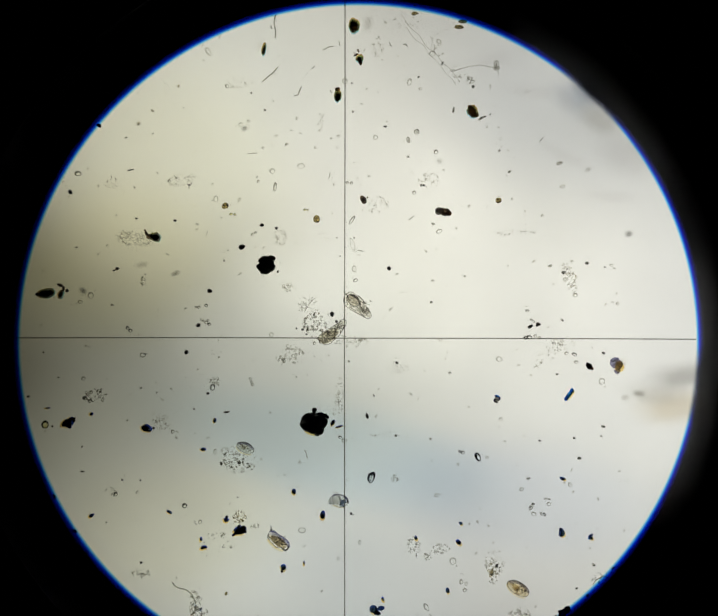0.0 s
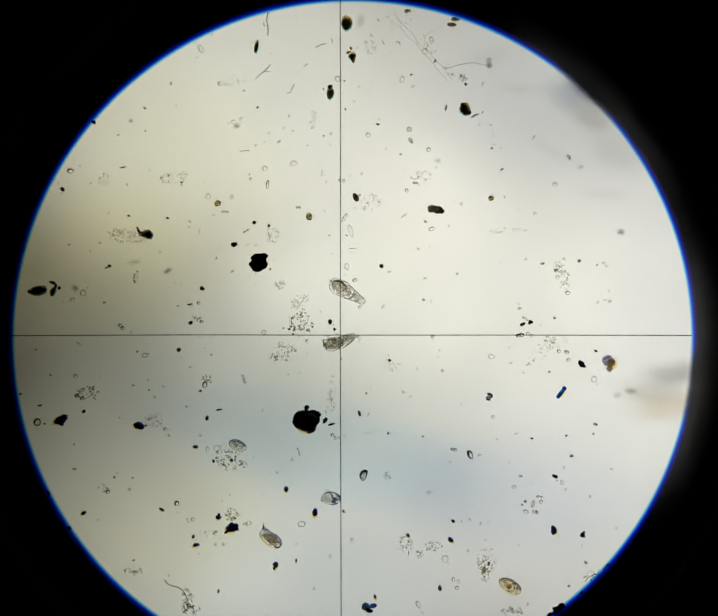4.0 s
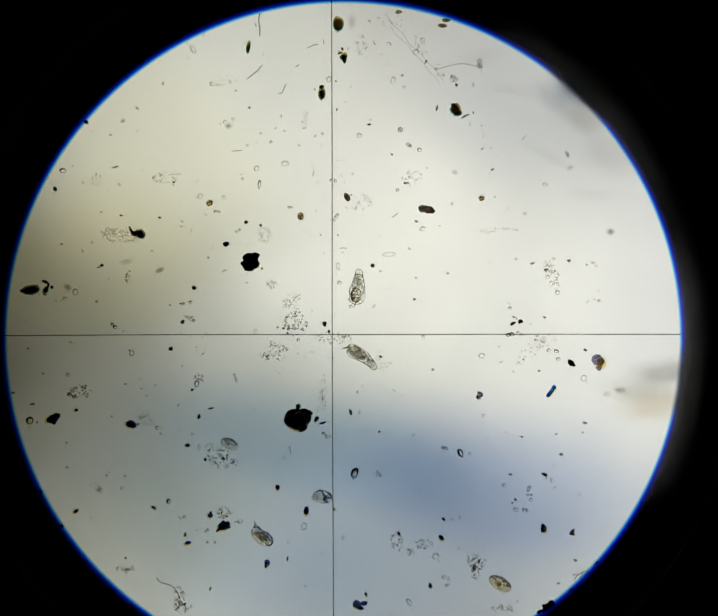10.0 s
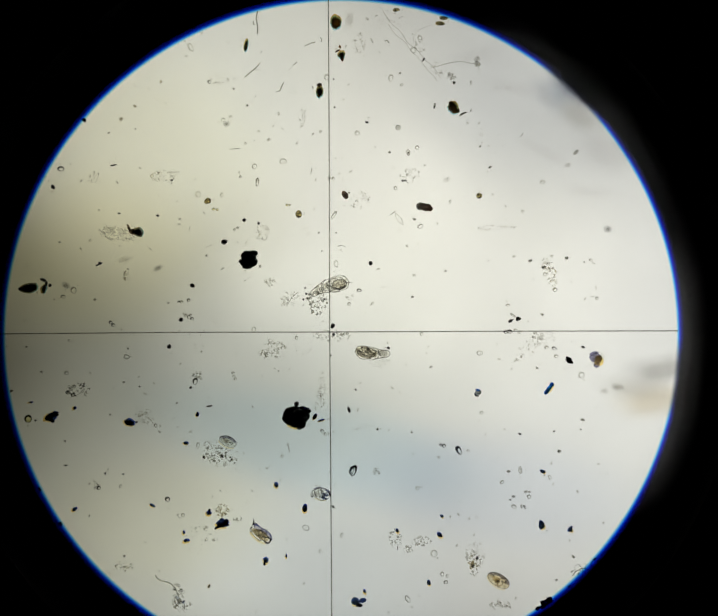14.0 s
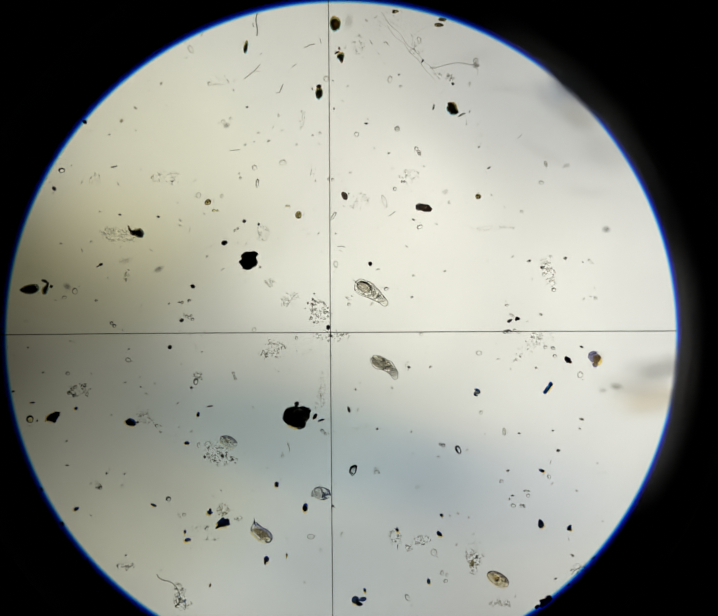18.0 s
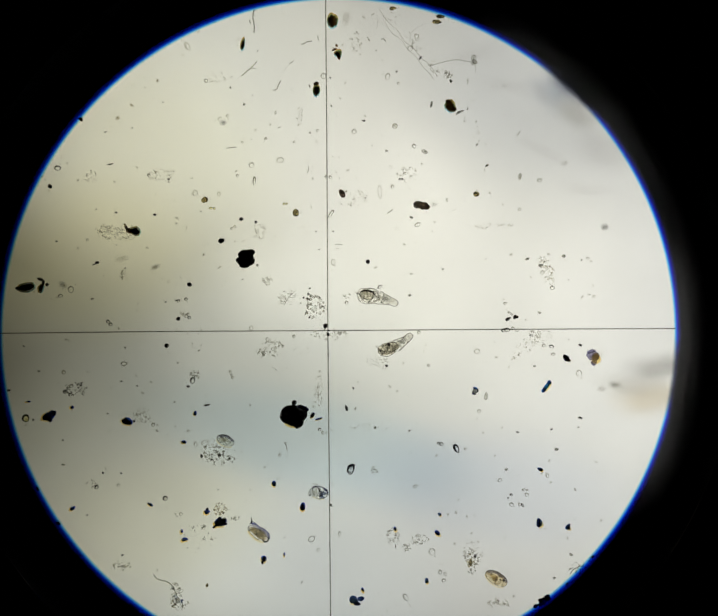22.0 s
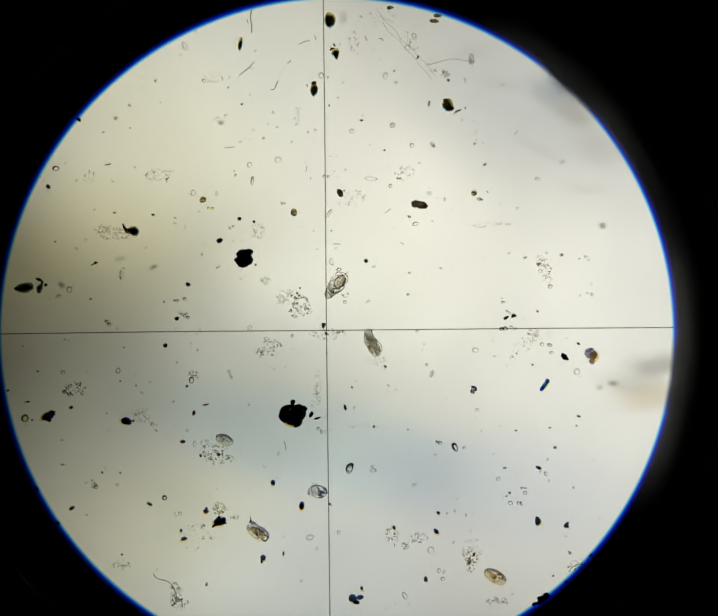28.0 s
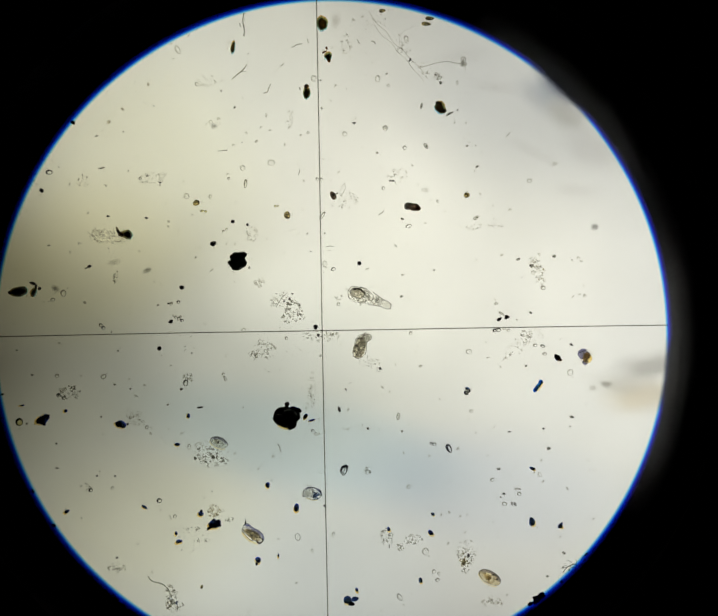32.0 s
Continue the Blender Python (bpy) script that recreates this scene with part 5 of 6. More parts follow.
smudge(1310, 788, 56, 60, 0, smear_or_light("brown_smudge", (0.70, 0.66, 0.58), 14.0), label="soft brownish blur round a mineral fleck")
smudge(1354, 850, 54, 30, -12, smear_or_light("textured_smudge", (0.62, 0.61, 0.58), 30.0))
smudge(1325, 858, 40, 30, -5, GREASE)
smudge(1245, 361, 34, 20, 20, GREASE)
FLOATER = smudge(978, 397, 30, 24, 0, GREASE, name="floating_speck", label="faint blurred grey speck floating above the slide")
BLUEGREY = smear_or_light("blue_grey_grease", (0.68, 0.71, 0.77), 9.0, ragged=0.7)
HAZE = smear_or_light("thin_haze", (0.955, 0.95, 0.95), 7.0)
GREYTAN = smear_or_light("grey_tan_grease", (0.64, 0.63, 0.62), 7.0)
smudge(1234, 190, 240, 190, 30, BLUEGREY)
smudge(1196, 210, 130, 60, -70, HAZE)
smudge(1120, 190, 240, 70, -12, HAZE)
smudge(1190, 330, 260, 60, -30, HAZE)
smudge(1290, 420, 240, 70, -8, HAZE)
smudge(1040, 120, 220, 80, 8, HAZE)
smudge(1268, 250, 200, 130, -42, GREASE)
smudge(1262, 196, 260, 90, -43, DARKGREASE, 0.06)
smudge(1330, 330, 260, 200, -40, LIGHTGREASE)
smudge(1450, 812, 300, 120, 3, GREYTAN)
smudge(1390, 850, 280, 120, -8, GREASE)
smudge(1430, 880, 330, 150, 4, TAN)
smudge(270, 568, 60, 26, 10, GREASE)
smudge(765, 40, 40, 70, 0, GREASE)


# ---- how the swimmers go ----
def key_swimmer(who, rows, toe_rows=()):
    """rows: seconds, x, y, way to the head in degrees, reach of the head in stage divisions, bend of the body in degrees; toe_rows: seconds, swing of the toes, how far they are drawn in."""
    ob, neck, head, feet = who
    walk(ob, [(t, pose(x, y, 0.004, 0, 0, a - 0.8 * w)) for t, x, y, a, d, w in rows])
    walk(neck, [(t, pose((0.50 * d + 4) * DIV * math.cos(radians(0.5 * w)), (0.50 * d + 4) * DIV * math.sin(radians(0.5 * w)), 0.0008, 0, 0, w)) for t, x, y, a, d, w in rows])
    walk(head, [(t, pose((d - 9) * DIV * math.cos(radians(0.8 * w)), (d - 9) * DIV * math.sin(radians(0.8 * w)), 0.0012, 0, 0, 1.8 * w)) for t, x, y, a, d, w in rows])
    for toe in feet if toe_rows else ():
        foot = toe.location.copy()
        walk(toe, [(t, pose(foot.x + drawn * DIV, foot.y, foot.z, 0, 0, a)) for t, a, drawn in toe_rows])


def key_drift(ob, rows, z=0.002):
    walk(ob, [(t, pose(x, y, z, 0, 0, a)) for t, x, y, a in rows])


def motions():
    key_swimmer(EGG_ROTIFER, (
        (0, -0.0569, 0.0239, -42.55, 43.61, 0),
        (0.5, -0.0608, 0.0278, -45.02, 41.83, 0),
        (1, -0.0582, 0.0331, -51.07, 44.72, 0),
        (1.5, -0.0512, 0.0443, -71.6, 34.56, 0),
        (2, -0.0549, 0.0412, -61.34, 34.37, 0),
        (2.5, -0.0552, 0.0405, -52.68, 35.94, 0),
        (3, -0.0736, 0.0543, -44.05, 56.85, 0),
        (3.5, -0.0735, 0.0572, -39.48, 57.94, 0),
        (5.5, -0.0502, 0.0489, -7.72, 58.46, -2.5),
        (6, -0.0191, 0.0433, -18.09, 67.29, -5),
        (6.5, 0.0151, 0.0374, -21.4, 71.4, -5),
        (7, 0.0281, 0.0323, -25.45, 63.89, -5),
        (7.5, 0.031, 0.028, -33.94, 67.69, -5),
        (8, 0.0289, 0.029, -33.02, 71.6, -5),
        (8.5, 0.032, 0.0245, -28.01, 67.01, -5),
        (9, 0.0307, 0.0218, -26.04, 68.67, -5),
        (9.5, 0.0284, 0.026, 1.75, 44.44, -0.83),
        (9.75, 0.0103, 0.0355, 43.52, 36, 1.33),
        (10, -0.0078, 0.0451, 85.28, 48.32, 3.56),
        (10.5, -0.0126, 0.0591, 119.82, 43.69, 8),
        (11, -0.0345, 0.0765, 184.2, 54.24, 13.83),
        (11.5, -0.063, 0.0417, 217.88, 59.82, 9.22),
        (12, -0.0679, 0.0297, 221.88, 68.34, 2),
        (12.5, -0.0651, 0.0363, 218.1, 61.58, 6.29),
        (13, -0.0749, 0.0358, 214.33, 64.9, 9.5),
        (13.5, -0.0655, 0.0465, 188.11, 56.49, 12),
        (14, -0.0585, 0.06, 201.27, 58.28, 13.87),
        (14.5, -0.0658, 0.0599, 204.06, 55.32, 12.5),
        (15.5, -0.045, 0.0594, 269.61, 36, 0),
        (16.5, -0.0243, 0.0588, 335.16, 38.95, -14),
        (17, -0.02, 0.0579, 344.8, 36.81, -12),
        (17.5, -0.0040, 0.0570, 348.56, 47.81, -10),
        (18, 0.0218, 0.0480, 323.51, 56.28, -8.33),
        (18.5, 0.0358, 0.0381, 328.49, 62.83, -6.67),
        (19, 0.0335, 0.0367, 330.99, 72.76, -5),
        (19.5, 0.0361, 0.0375, 329.59, 72.33, -5.5),
        (20, 0.0349, 0.0235, 320.58, 64.18, -6),
        (20.5, 0.0398, 0.0249, 317.31, 62.15, -6.5),
        (21, 0.0418, 0.0338, 325.78, 68.38, -7),
        (21.5, 0.0361, 0.0308, 322.3, 71.09, -7.5),
        (22, 0.0375, 0.0244, 344.87, 61.52, -8),
        (22.5, -0.0088, 0.0503, 365.72, 39.67, -3.56),
        (23, -0.0104, 0.042, 422.32, 38.43, 0.25),
        (23.5, -0.0175, 0.0515, 439.5, 45.06, 1.5),
        (24, -0.0191, 0.054, 460.02, 52.65, 2.75),
        (24.5, -0.0261, 0.0521, 484.25, 56.17, 4),
        (25, -0.0478, 0.0747, 525.41, 58.63, 7.75),
        (25.5, -0.0621, 0.0539, 579.84, 65.78, 9.82),
        (27.5, -0.0727, 0.0194, 569.83, 66.08, 8),
        (28, -0.0438, 0.0562, 592, 37, 0),
        (28.3, -0.0417, 0.0502, 646, 34.83, -0.45),
        (28.6, -0.0359, 0.0479, 682.32, 42.51, -0.9),
        (29, -0.0274, 0.0511, 677.87, 48.46, -1.5),
        (29.3, -0.0259, 0.0492, 674.48, 51.04, -1.95),
        (29.6, -0.0228, 0.0489, 682.57, 53.29, -2.4),
        (30, 0.0122, 0.0284, 693.33, 60.26, -3),
        (30.3, 0.026, 0.0146, 707.8, 59.59, -3.15),
        (30.6, 0.0282, 0.0165, 711.23, 65.51, -3.3),
        (31, 0.0328, 0.0306, 722.41, 72.47, -3.5),
        (31.3, 0.0315, 0.0318, 718.16, 67.35, -3.65),
        (31.6, 0.036, 0.0344, 702.27, 67.65, -3.8),
        (31.8, 0.0332, 0.0321, 698.89, 71.67, -3.9),
        (32, 0.0336, 0.0312, 698.54, 70.49, -4),
    ))
    key_swimmer(BROWN_ROTIFER, (
        (0, -0.1228, -0.0599, 42.58, 45.39, 10),
        (0.5, -0.1208, -0.062, 42.38, 41.88, 12),
        (1, -0.1031, -0.0628, 36.88, 46.71, 14),
        (1.5, -0.0902, -0.0605, 31.47, 48.35, 14.08),
        (2, -0.0879, -0.067, 25.82, 43.31, 14.17),
        (2.5, -0.0911, -0.0853, 10.33, 44.85, 14.25),
        (3, -0.09, -0.0865, 21.52, 47.27, 14.33),
        (3.5, -0.0869, -0.0865, 21.17, 44.46, 14.42),
        (5.5, -0.0935, -0.092, 23.69, 46.62, 14.75),
        (6, -0.0909, -0.0899, 26.56, 44.84, 14.83),
        (6.5, -0.0823, -0.084, 46.35, 40.99, 14.92),
        (7, -0.0782, -0.0803, 34.77, 42.5, 15),
        (7.5, -0.0557, -0.0993, -5.64, 40.61, 0),
        (8, -0.0338, -0.1, -12.24, 43.92, -12),
        (8.5, -0.0236, -0.1126, -41.56, 48.34, -12),
        (9, -0.0189, -0.1138, -43.88, 50.04, -12),
        (9.5, -0.0122, -0.1111, -46.89, 56.27, -12),
        (10, -0.0061, -0.1159, -39.56, 50.21, -12),
        (10.5, -0.0109, -0.112, -36.79, 53.47, -12),
        (11, -0.009, -0.1135, -43.97, 53.23, -12),
        (11.5, -0.0092, -0.1093, -47.72, 58.56, -12),
        (12, -0.0066, -0.114, -43.11, 55.92, -12),
        (12.5, 0.0022, -0.1147, -43.01, 54.12, -10.5),
        (13, 0.0209, -0.1153, -27.18, 54.86, -9),
        (13.5, 0.0419, -0.117, -28.1, 45.87, -1.5),
        (14, 0.0242, -0.1209, -3.33, 47.03, 6.86),
        (14.5, 0.0457, -0.1317, 3.65, 42.04, 10.67),
        (16.5, 0.0598, -0.1492, -6.58, 47.23, 1.33),
        (17, 0.0744, -0.1458, -8.26, 47.4, 0),
        (17.5, 0.0685, -0.1457, -14.88, 52.33, -10),
        (18, 0.0641, -0.1497, -42.67, 44.1, -24),
        (18.5, 0.0473, -0.1533, -62.58, 35.32, -22),
        (18.75, 0.0432, -0.1414, -2.82, 31.79, -12),
        (19, 0.039, -0.1294, 56.95, 28.25, -2),
        (19.5, 0.0402, -0.1137, 37.54, 37.69, -17.5),
        (20, 0.0598, -0.1233, -18.1, 43.64, -14),
        (20.5, 0.0616, -0.1249, 16.73, 49.96, 10),
        (21, 0.0775, -0.1131, 50.16, 50.45, 10.83),
        (21.5, 0.0884, -0.1096, 27.78, 48.52, 11.67),
        (22, 0.0898, -0.1129, 30.05, 55.37, 12.5),
        (22.5, 0.0918, -0.11, 40.72, 52.94, 13.33),
        (23, 0.0917, -0.1018, 46.91, 51.05, 13.82),
        (23.5, 0.0904, -0.0888, 57.46, 47.54, 12.91),
        (24, 0.0887, -0.1088, 25.75, 51.77, 12),
        (24.5, 0.0861, -0.1213, 23.76, 52.38, 8.67),
        (25, 0.0597, -0.1078, 56.07, 34.65, 12),
        (25.5, 0.0509, -0.1059, 109.72, 32.59, 14.39),
        (27.5, 0.0483, -0.1061, 105.6, 30.71, -12),
        (28, 0.0488, -0.106, 108.8, 33.65, -16),
        (28.3, 0.0388, -0.1044, 47.96, 33.31, -14.4),
        (28.6, 0.0415, -0.0962, 33.84, 36.51, -15.6),
        (29, 0.0346, -0.1051, 45.83, 41.29, -17.2),
        (29.3, 0.03, -0.1053, 62.92, 39.58, -16.25),
        (29.6, 0.0317, -0.0965, 62.88, 36.74, -11),
        (30, 0.0273, -0.0953, 76.81, 49.29, -4),
        (30.3, 0.0263, -0.0943, 86.42, 52.2, -1.3),
        (30.6, 0.0301, -0.085, 96.66, 52.65, 1.4),
        (31, 0.0462, -0.1073, 106, 35.33, -5),
        (31.3, 0.0419, -0.1091, 80.75, 30.5, -22),
        (31.6, 0.0357, -0.1079, 65.32, 31, -28),
        (31.8, 0.0331, -0.1042, 56, 31, -30),
        (32, 0.032, -0.105, 52, 32.56, -30),
    ), ((0, -80, 0), (7, -85, 0), (7.6, -20, 2), (8.2, 20, 2), (8.7, 40, 0), (12, 40, 0), (13.5, 25, 4), (14.3, 0, 14), (17, -10, 6), (18.7, -5, 14), (20, 0, 14), (21, -75, 4), (24, -65, 2), (25, -10, 16), (32, -10, 16)))
    key_drift(HEAP, (
        (0, -0.1625, -0.03, 93),
        (2, -0.1714, -0.0281, 93),
        (3.5, -0.1776, -0.0357, 93),
        (5.5, -0.1753, -0.0337, 93),
        (9, -0.1705, -0.0342, 93),
        (11.5, -0.1699, -0.0376, 93),
        (12, -0.164, -0.0332, 93),
        (12.5, -0.1461, -0.0206, 85),
        (13, -0.1349, -0.0016, 71),
        (13.5, -0.1216, 0.0117, 45),
        (14, -0.1115, 0.0104, 25),
        (14.5, -0.1110, -0.0080, 12),
        (16.5, -0.0975, -0.0140, 0),
        (18, -0.1065, -0.0118, 0),
        (19, -0.1135, -0.0068, 0),
        (21, -0.1113, -0.0019, 0),
        (23, -0.1119, -0.006, 0),
        (24, -0.1142, -0.0110, 0),
        (25, -0.1205, -0.0070, -5),
        (25.5, -0.1293, -0.0049, -6.67),
        (27.5, -0.1585, -0.0257, -13.33),
        (28, -0.1456, -0.0035, -15),
        (29, -0.1491, -0.0159, -15),
        (30, -0.1421, -0.0075, -15),
        (32, -0.1488, -0.0121, -15),
    ), 0.001)
    key_drift(PAIR, (
        (0, -0.1169, -0.0045, 25),
        (1, -0.1078, -0.0193, 25),
        (2, -0.1061, -0.0235, 25),
        (3.5, -0.1036, -0.0297, 25),
        (6, -0.0986, -0.0331, 25),
        (7, -0.1069, -0.0264, 25),
        (7.5, -0.0964, -0.0335, 25),
        (9, -0.0944, -0.0386, 25),
        (12, -0.0875, -0.0392, 18),
        (12.5, -0.0652, -0.0356, 6.33),
        (13, -0.063, -0.0526, 2.86),
        (14, -0.0678, -0.0501, 0),
        (17, -0.0777, -0.0521, 8),
        (20, -0.0808, -0.0555, 12),
        (25, -0.0801, -0.0516, 12),
        (28, -0.0809, -0.0539, 12),
        (32, -0.0856, -0.0523, 12),
    ), 0.001)
    key_drift(LEAF, (
        (0, -0.0643, 0.1776, -75),
        (2, -0.0446, 0.1848, -75),
        (3.5, -0.0511, 0.2093, -75),
        (6, -0.0176, 0.1864, -45),
        (8, 0.0363, 0.1678, -45),
        (10, 0.075, 0.1439, 5),
        (11, 0.0987, 0.1551, 35),
        (12, 0.1164, 0.1831, 70),
        (13, 0.1153, 0.2013, 75),
        (14, 0.1091, 0.2312, 125),
        (17, 0.0559, 0.2652, 175),
        (17.5, 0.0625, 0.272, 235),
        (18, 0.0696, 0.2808, 290),
        (18.5, 0.076, 0.282, 335),
        (19, 0.0821, 0.283, 380),
        (20, 0.083, 0.295, 350),
        (21, 0.0845, 0.305, 315),
        (22, 0.064, 0.300, 275),
        (23, 0.0464, 0.2949, 240),
        (25, 0.0691, 0.2935, 260),
        (26.5, 0.058, 0.313, 217),
        (28, 0.0471, 0.333, 175),
        (30, 0.0081, 0.3277, 205),
        (32, -0.0102, 0.3113, 250),
    ), 0.002)
    key_drift(SPINNER, (
        (0, -0.1958, -0.5706, 0),
        (2, -0.1817, -0.5676, 40),
        (3.5, -0.1782, -0.5595, 20),
        (6, -0.1654, -0.5708, -10),
        (8, -0.1546, -0.5693, 40),
        (10, -0.1475, -0.572, 80),
        (12, -0.1426, -0.5787, 110),
        (14, -0.1389, -0.5825, 150),
        (17, -0.1308, -0.5986, 175),
        (19, -0.1228, -0.613, 180),
        (21, -0.1176, -0.6136, 235),
        (23, -0.1192, -0.6171, 200),
        (25, -0.1165, -0.6125, 170),
        (28, -0.1203, -0.6144, 190),
        (30, -0.1332, -0.6099, 240),
        (32, -0.1393, -0.6077, 280),
    ), 0.002)
    key_drift(WANDERER, (
        (0, -0.614, -0.1115, 0),
        (6, -0.5832, -0.1201, 20),
        (9, -0.5961, -0.115, 60),
        (13, -0.6114, -0.1281, 0),
        (19, -0.6097, -0.1406, -30),
        (23, -0.613, -0.1559, 20),
        (28, -0.624, -0.1703, 70),
        (32, -0.6474, -0.1771, 30),
    ), 0.002)
    key_drift(ROD, (
        (0, 0.4787, 0.3896, 20),
        (2, 0.5103, 0.4068, -15),
        (3.5, 0.5167, 0.3955, -60),
        (5.5, 0.5390, 0.4168, -30),
        (7, 0.5258, 0.3942, -5),
        (9, 0.5480, 0.4167, -45),
        (11, 0.5415, 0.3996, -85),
        (13, 0.5603, 0.4210, -145),
        (14.5, 0.5767, 0.3976, -125),
        (16.5, 0.5253, 0.3866, -60),
        (18, 0.4982, 0.3781, -75),
        (20, 0.4804, 0.3680, -50),
        (22, 0.4341, 0.3385, -100),
        (25, 0.3750, 0.2971, -95),
        (28, 0.3345, 0.2758, -15),
        (32, 0.3436, 0.2323, 30),
    ), 0.002)
    key_drift(BLADE, (
        (0, 0.4033, -0.5094, 60),
        (6, 0.4372, -0.5009, 80),
        (10, 0.4443, -0.4712, 70),
        (14, 0.4270, -0.4310, 95),
        (16.5, 0.4001, -0.3677, 120),
        (18, 0.3869, -0.3316, 95),
        (20, 0.3699, -0.2896, 140),
        (22, 0.3433, -0.2412, 80),
        (24, 0.3180, -0.2029, 60),
        (25.5, 0.2753, -0.1819, 40),
        (27.5, 0.2175, -0.1796, 70),
        (30, 0.1609, -0.2485, 40),
        (32, 0.1312, -0.2920, 80),
    ), 0.002)
    key_drift(SLIPPER, (
        (0, 0.0830, 0.4516, -80),
        (2, 0.0894, 0.4580, -90),
        (3.5, 0.1096, 0.4482, -65),
        (6, 0.1039, 0.4330, -10),
        (8, 0.1067, 0.4317, 55),
        (10, 0.1279, 0.4329, -35),
        (11, 0.1343, 0.4224, -60),
        (12, 0.1329, 0.4128, -100),
        (14, 0.1319, 0.4070, -85),
        (17, 0.1540, 0.4078, -70),
        (19, 0.1694, 0.4107, -60),
        (21, 0.1797, 0.4045, -45),
        (23, 0.1874, 0.4096, 0),
        (25, 0.1989, 0.4244, 35),
        (28, 0.2107, 0.4205, -50),
        (31, 0.2060, 0.4227, -70),
        (32, 0.2122, 0.4242, -60),
    ), 0.002)
    key_drift(FLOATER, (
        (0, 0.1616, 0.3891, 0),
        (6, 0.1978, 0.3732, 0),
        (8, 0.2298, 0.3569, 0),
        (10, 0.2442, 0.3552, 0),
        (12, 0.2335, 0.3299, 0),
        (14, 0.2298, 0.3301, 0),
        (17, 0.2222, 0.3137, 0),
        (19, 0.2349, 0.2836, 0),
        (21, 0.2070, 0.2602, 0),
        (23, 0.2033, 0.2632, 0),
        (25, 0.2125, 0.2687, 0),
        (28, 0.1968, 0.2883, 0),
        (32, 0.2073, 0.3023, 0),
    ), 0.046)
    key_drift(RETICLE, (
        (0, -0.0833, -0.0662, -0.16),
        (1, -0.0818, -0.0668, -0.12),
        (1.5, -0.0755, -0.0638, -0.04),
        (2, -0.0746, -0.0632, 0),
        (3, -0.0742, -0.0646, 0),
        (6, -0.0738, -0.0646, 0.02),
        (9, -0.0719, -0.0657, 0.1),
        (13, -0.0742, -0.065, 0.17),
        (19, -0.072, -0.0658, 0.13),
        (23, -0.0721, -0.0648, 0.18),
        (28, -0.0716, -0.0662, 0.14),
        (31.5, -0.0708, -0.0648, 0.22),
        (32, -0.0666, -0.061, 0.3),
    ), 0.05)
    key_drift(STOP, (
        (0, -0.0062, -0.0018, 0),
        (1, -0.0062, -0.0018, 0),
        (1.5, -0.0006, 0.0004, 0),
        (2, 0, 0.0008, 0),
        (3, 0, 0, 0),
        (29, 0.0004, 0.0002, 0),
        (31.5, 0.0006, 0.0006, 0),
        (32, 0.0034, 0.0024, 0),
    ), 0)
    key_drift(DOT, (
        (0, 0.0527, -0.132, 0),
        (1, 0.0525, -0.1327, 0),
        (2, 0.0537, -0.1331, 0),
        (3.5, 0.0532, -0.1315, 0),
        (6, 0.0541, -0.132, 0),
        (8, 0.0536, -0.1318, 0),
        (9, 0.0523, -0.1315, 0),
        (10, 0.0535, -0.1245, 0),
        (11, 0.0542, -0.1289, 0),
        (12.4, 0.0601, -0.1238, 0),
        (13, 0.0971, -0.1125, 0),
        (13.5, 0.109, -0.1036, 0),
        (14, 0.0789, -0.1082, 0),
        (14.5, 0.0856, -0.1114, 0),
        (16.5, 0.1541, -0.1501, 0),
        (17, 0.1684, -0.1465, 0),
        (18, 0.1343, -0.1592, 0),
        (18.6, 0.0925, -0.1507, 0),
        (19, 0.0774, -0.1435, 0),
        (20, 0.0741, -0.1589, 0),
        (22, 0.0807, -0.1593, 0),
        (24, 0.0842, -0.1626, 0),
        (26, 0.083, -0.1603, 0),
        (29, 0.0811, -0.1647, 0),
        (32, 0.0841, -0.164, 0),
    ), 0.001)
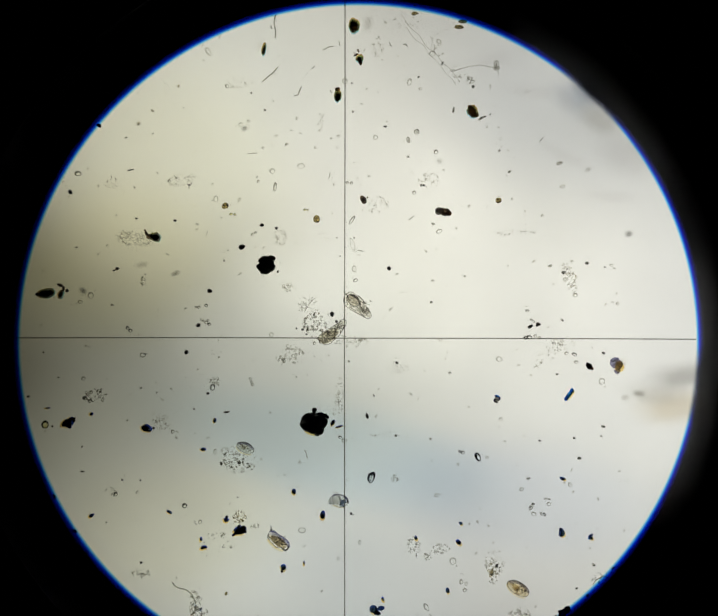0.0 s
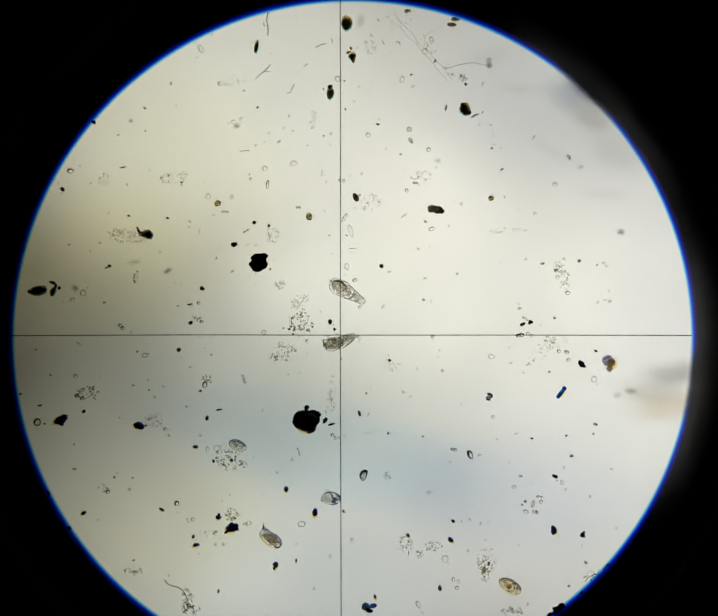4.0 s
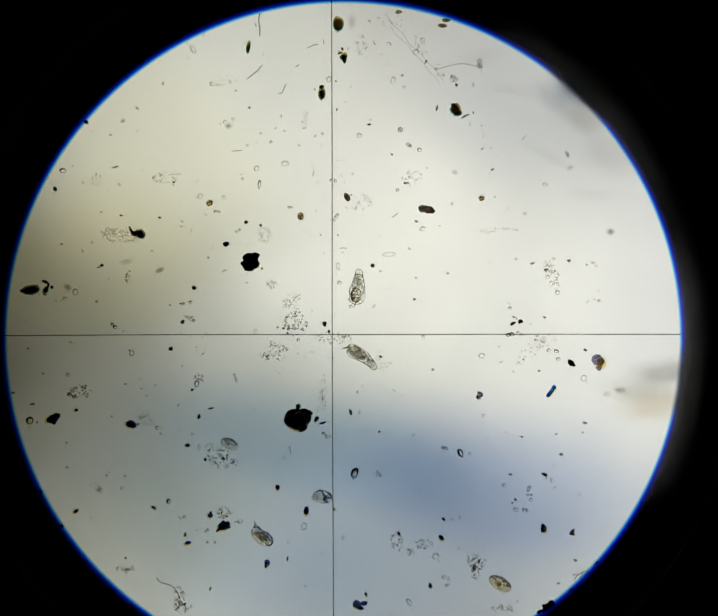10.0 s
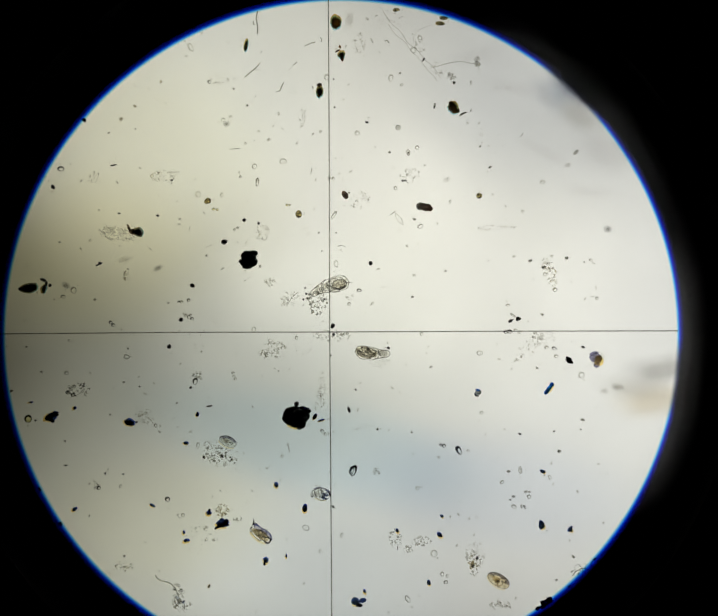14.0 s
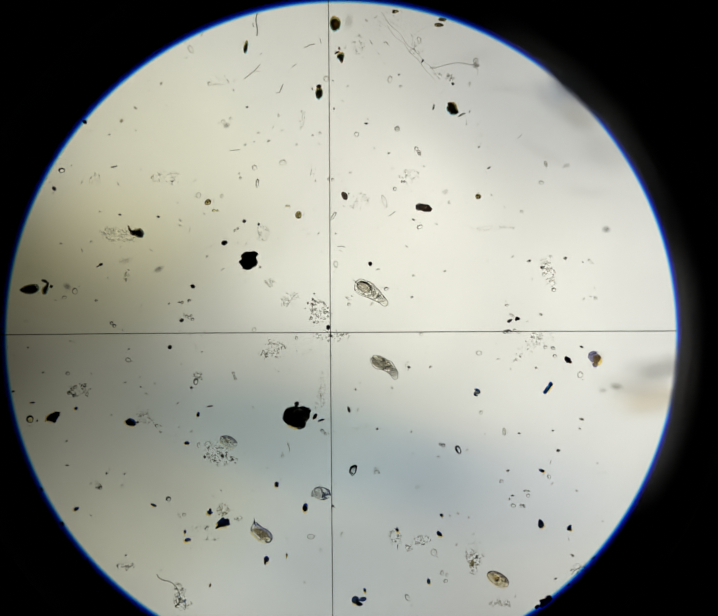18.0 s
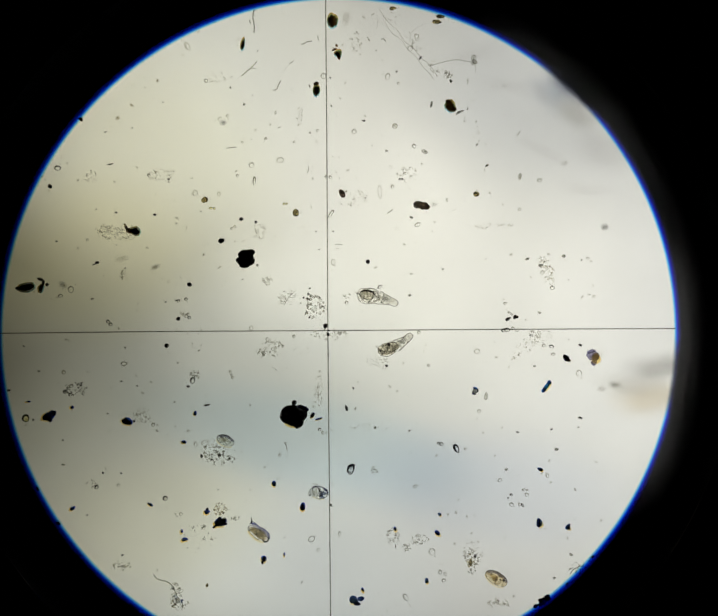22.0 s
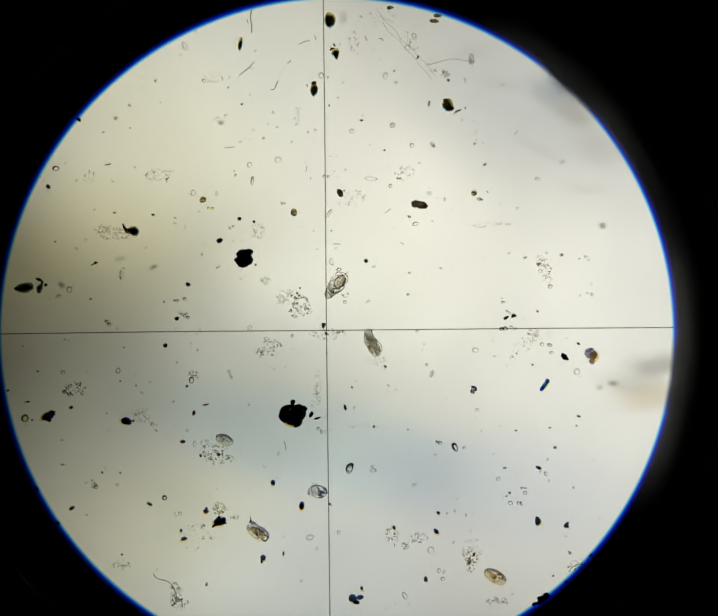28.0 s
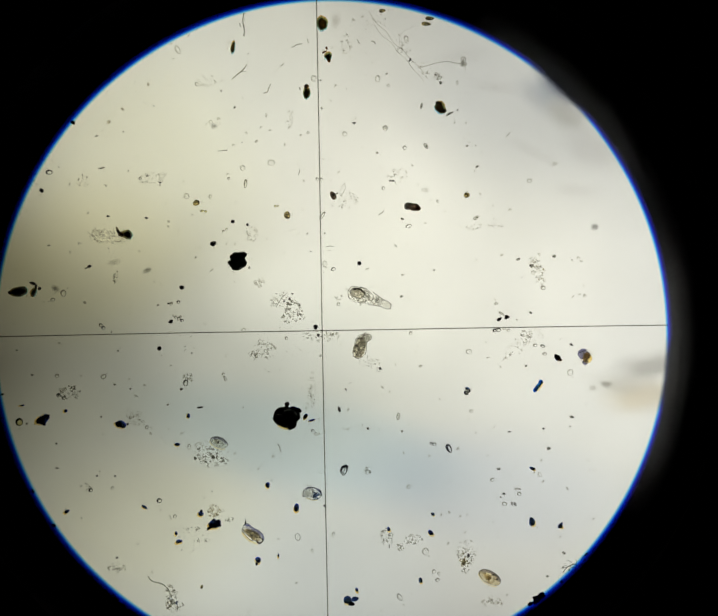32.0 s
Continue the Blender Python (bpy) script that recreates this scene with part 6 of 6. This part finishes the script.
    key_drift(BUD, (
        (0, -0.0551, 0.0839, 20),
        (3.5, -0.0379, 0.0783, 20),
        (6.3, -0.0283, 0.0684, 20),
        (7, -0.0164, 0.0593, 25),
        (9, -0.0178, 0.0568, 25),
        (9.8, -0.0443, 0.0698, 10),
        (10.3, -0.0631, 0.0692, -10),
        (11.2, -0.055, 0.0399, -30),
        (13, -0.0193, 0.0338, -30),
        (14.5, 0.0108, 0.0494, 0),
        (16.5, 0.0203, 0.0552, 30),
        (17.3, 0.0253, 0.0612, 30),
        (18.1, 0.0771, 0.0476, 20),
        (19, 0.0695, 0.0507, 50),
        (20, 0.0737, 0.0486, 60),
        (21.5, 0.0688, 0.0495, 40),
        (22.3, 0.0608, 0.0474, 30),
        (23.7, 0.0277, 0.0693, 20),
        (24.5, -0.0281, 0.0781, 10),
        (25.3, -0.0339, 0.0965, 20),
        (28, -0.0394, 0.0932, 25),
        (29, -0.0401, 0.093, 25),
        (32, -0.0366, 0.1006, 25),
    ), 0.003)
    # the added shade sheets slide up into the field and out again
    key_drift(SHADE_SHEETS[0], (
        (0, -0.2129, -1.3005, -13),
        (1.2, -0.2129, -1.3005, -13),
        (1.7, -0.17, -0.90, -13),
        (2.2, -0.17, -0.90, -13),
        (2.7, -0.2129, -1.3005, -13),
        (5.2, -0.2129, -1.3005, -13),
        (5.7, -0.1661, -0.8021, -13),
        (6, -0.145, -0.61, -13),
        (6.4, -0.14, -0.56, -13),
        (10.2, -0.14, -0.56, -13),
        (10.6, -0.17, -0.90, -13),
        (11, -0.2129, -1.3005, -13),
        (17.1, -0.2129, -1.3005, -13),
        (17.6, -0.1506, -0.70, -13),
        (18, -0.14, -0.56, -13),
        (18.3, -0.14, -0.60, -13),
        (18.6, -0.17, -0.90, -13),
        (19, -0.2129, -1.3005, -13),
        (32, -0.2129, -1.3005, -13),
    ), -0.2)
    key_drift(SHADE_SHEETS[1], (
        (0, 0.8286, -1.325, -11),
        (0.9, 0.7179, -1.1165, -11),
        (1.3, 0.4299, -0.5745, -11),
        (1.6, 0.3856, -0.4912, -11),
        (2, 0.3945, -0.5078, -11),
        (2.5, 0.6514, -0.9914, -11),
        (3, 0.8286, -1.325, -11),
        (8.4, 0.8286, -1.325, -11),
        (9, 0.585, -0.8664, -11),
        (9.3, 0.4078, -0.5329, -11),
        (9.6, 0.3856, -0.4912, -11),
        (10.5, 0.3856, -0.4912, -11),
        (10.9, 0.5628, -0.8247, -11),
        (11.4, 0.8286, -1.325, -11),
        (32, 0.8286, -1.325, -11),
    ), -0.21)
    key_drift(SHADE_SHEETS[2], (
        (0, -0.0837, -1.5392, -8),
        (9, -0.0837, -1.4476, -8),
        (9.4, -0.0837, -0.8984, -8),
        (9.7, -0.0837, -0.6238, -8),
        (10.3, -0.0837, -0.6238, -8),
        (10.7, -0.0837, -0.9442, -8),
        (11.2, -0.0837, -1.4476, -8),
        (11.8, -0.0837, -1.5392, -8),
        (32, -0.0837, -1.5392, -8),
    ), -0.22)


motions()
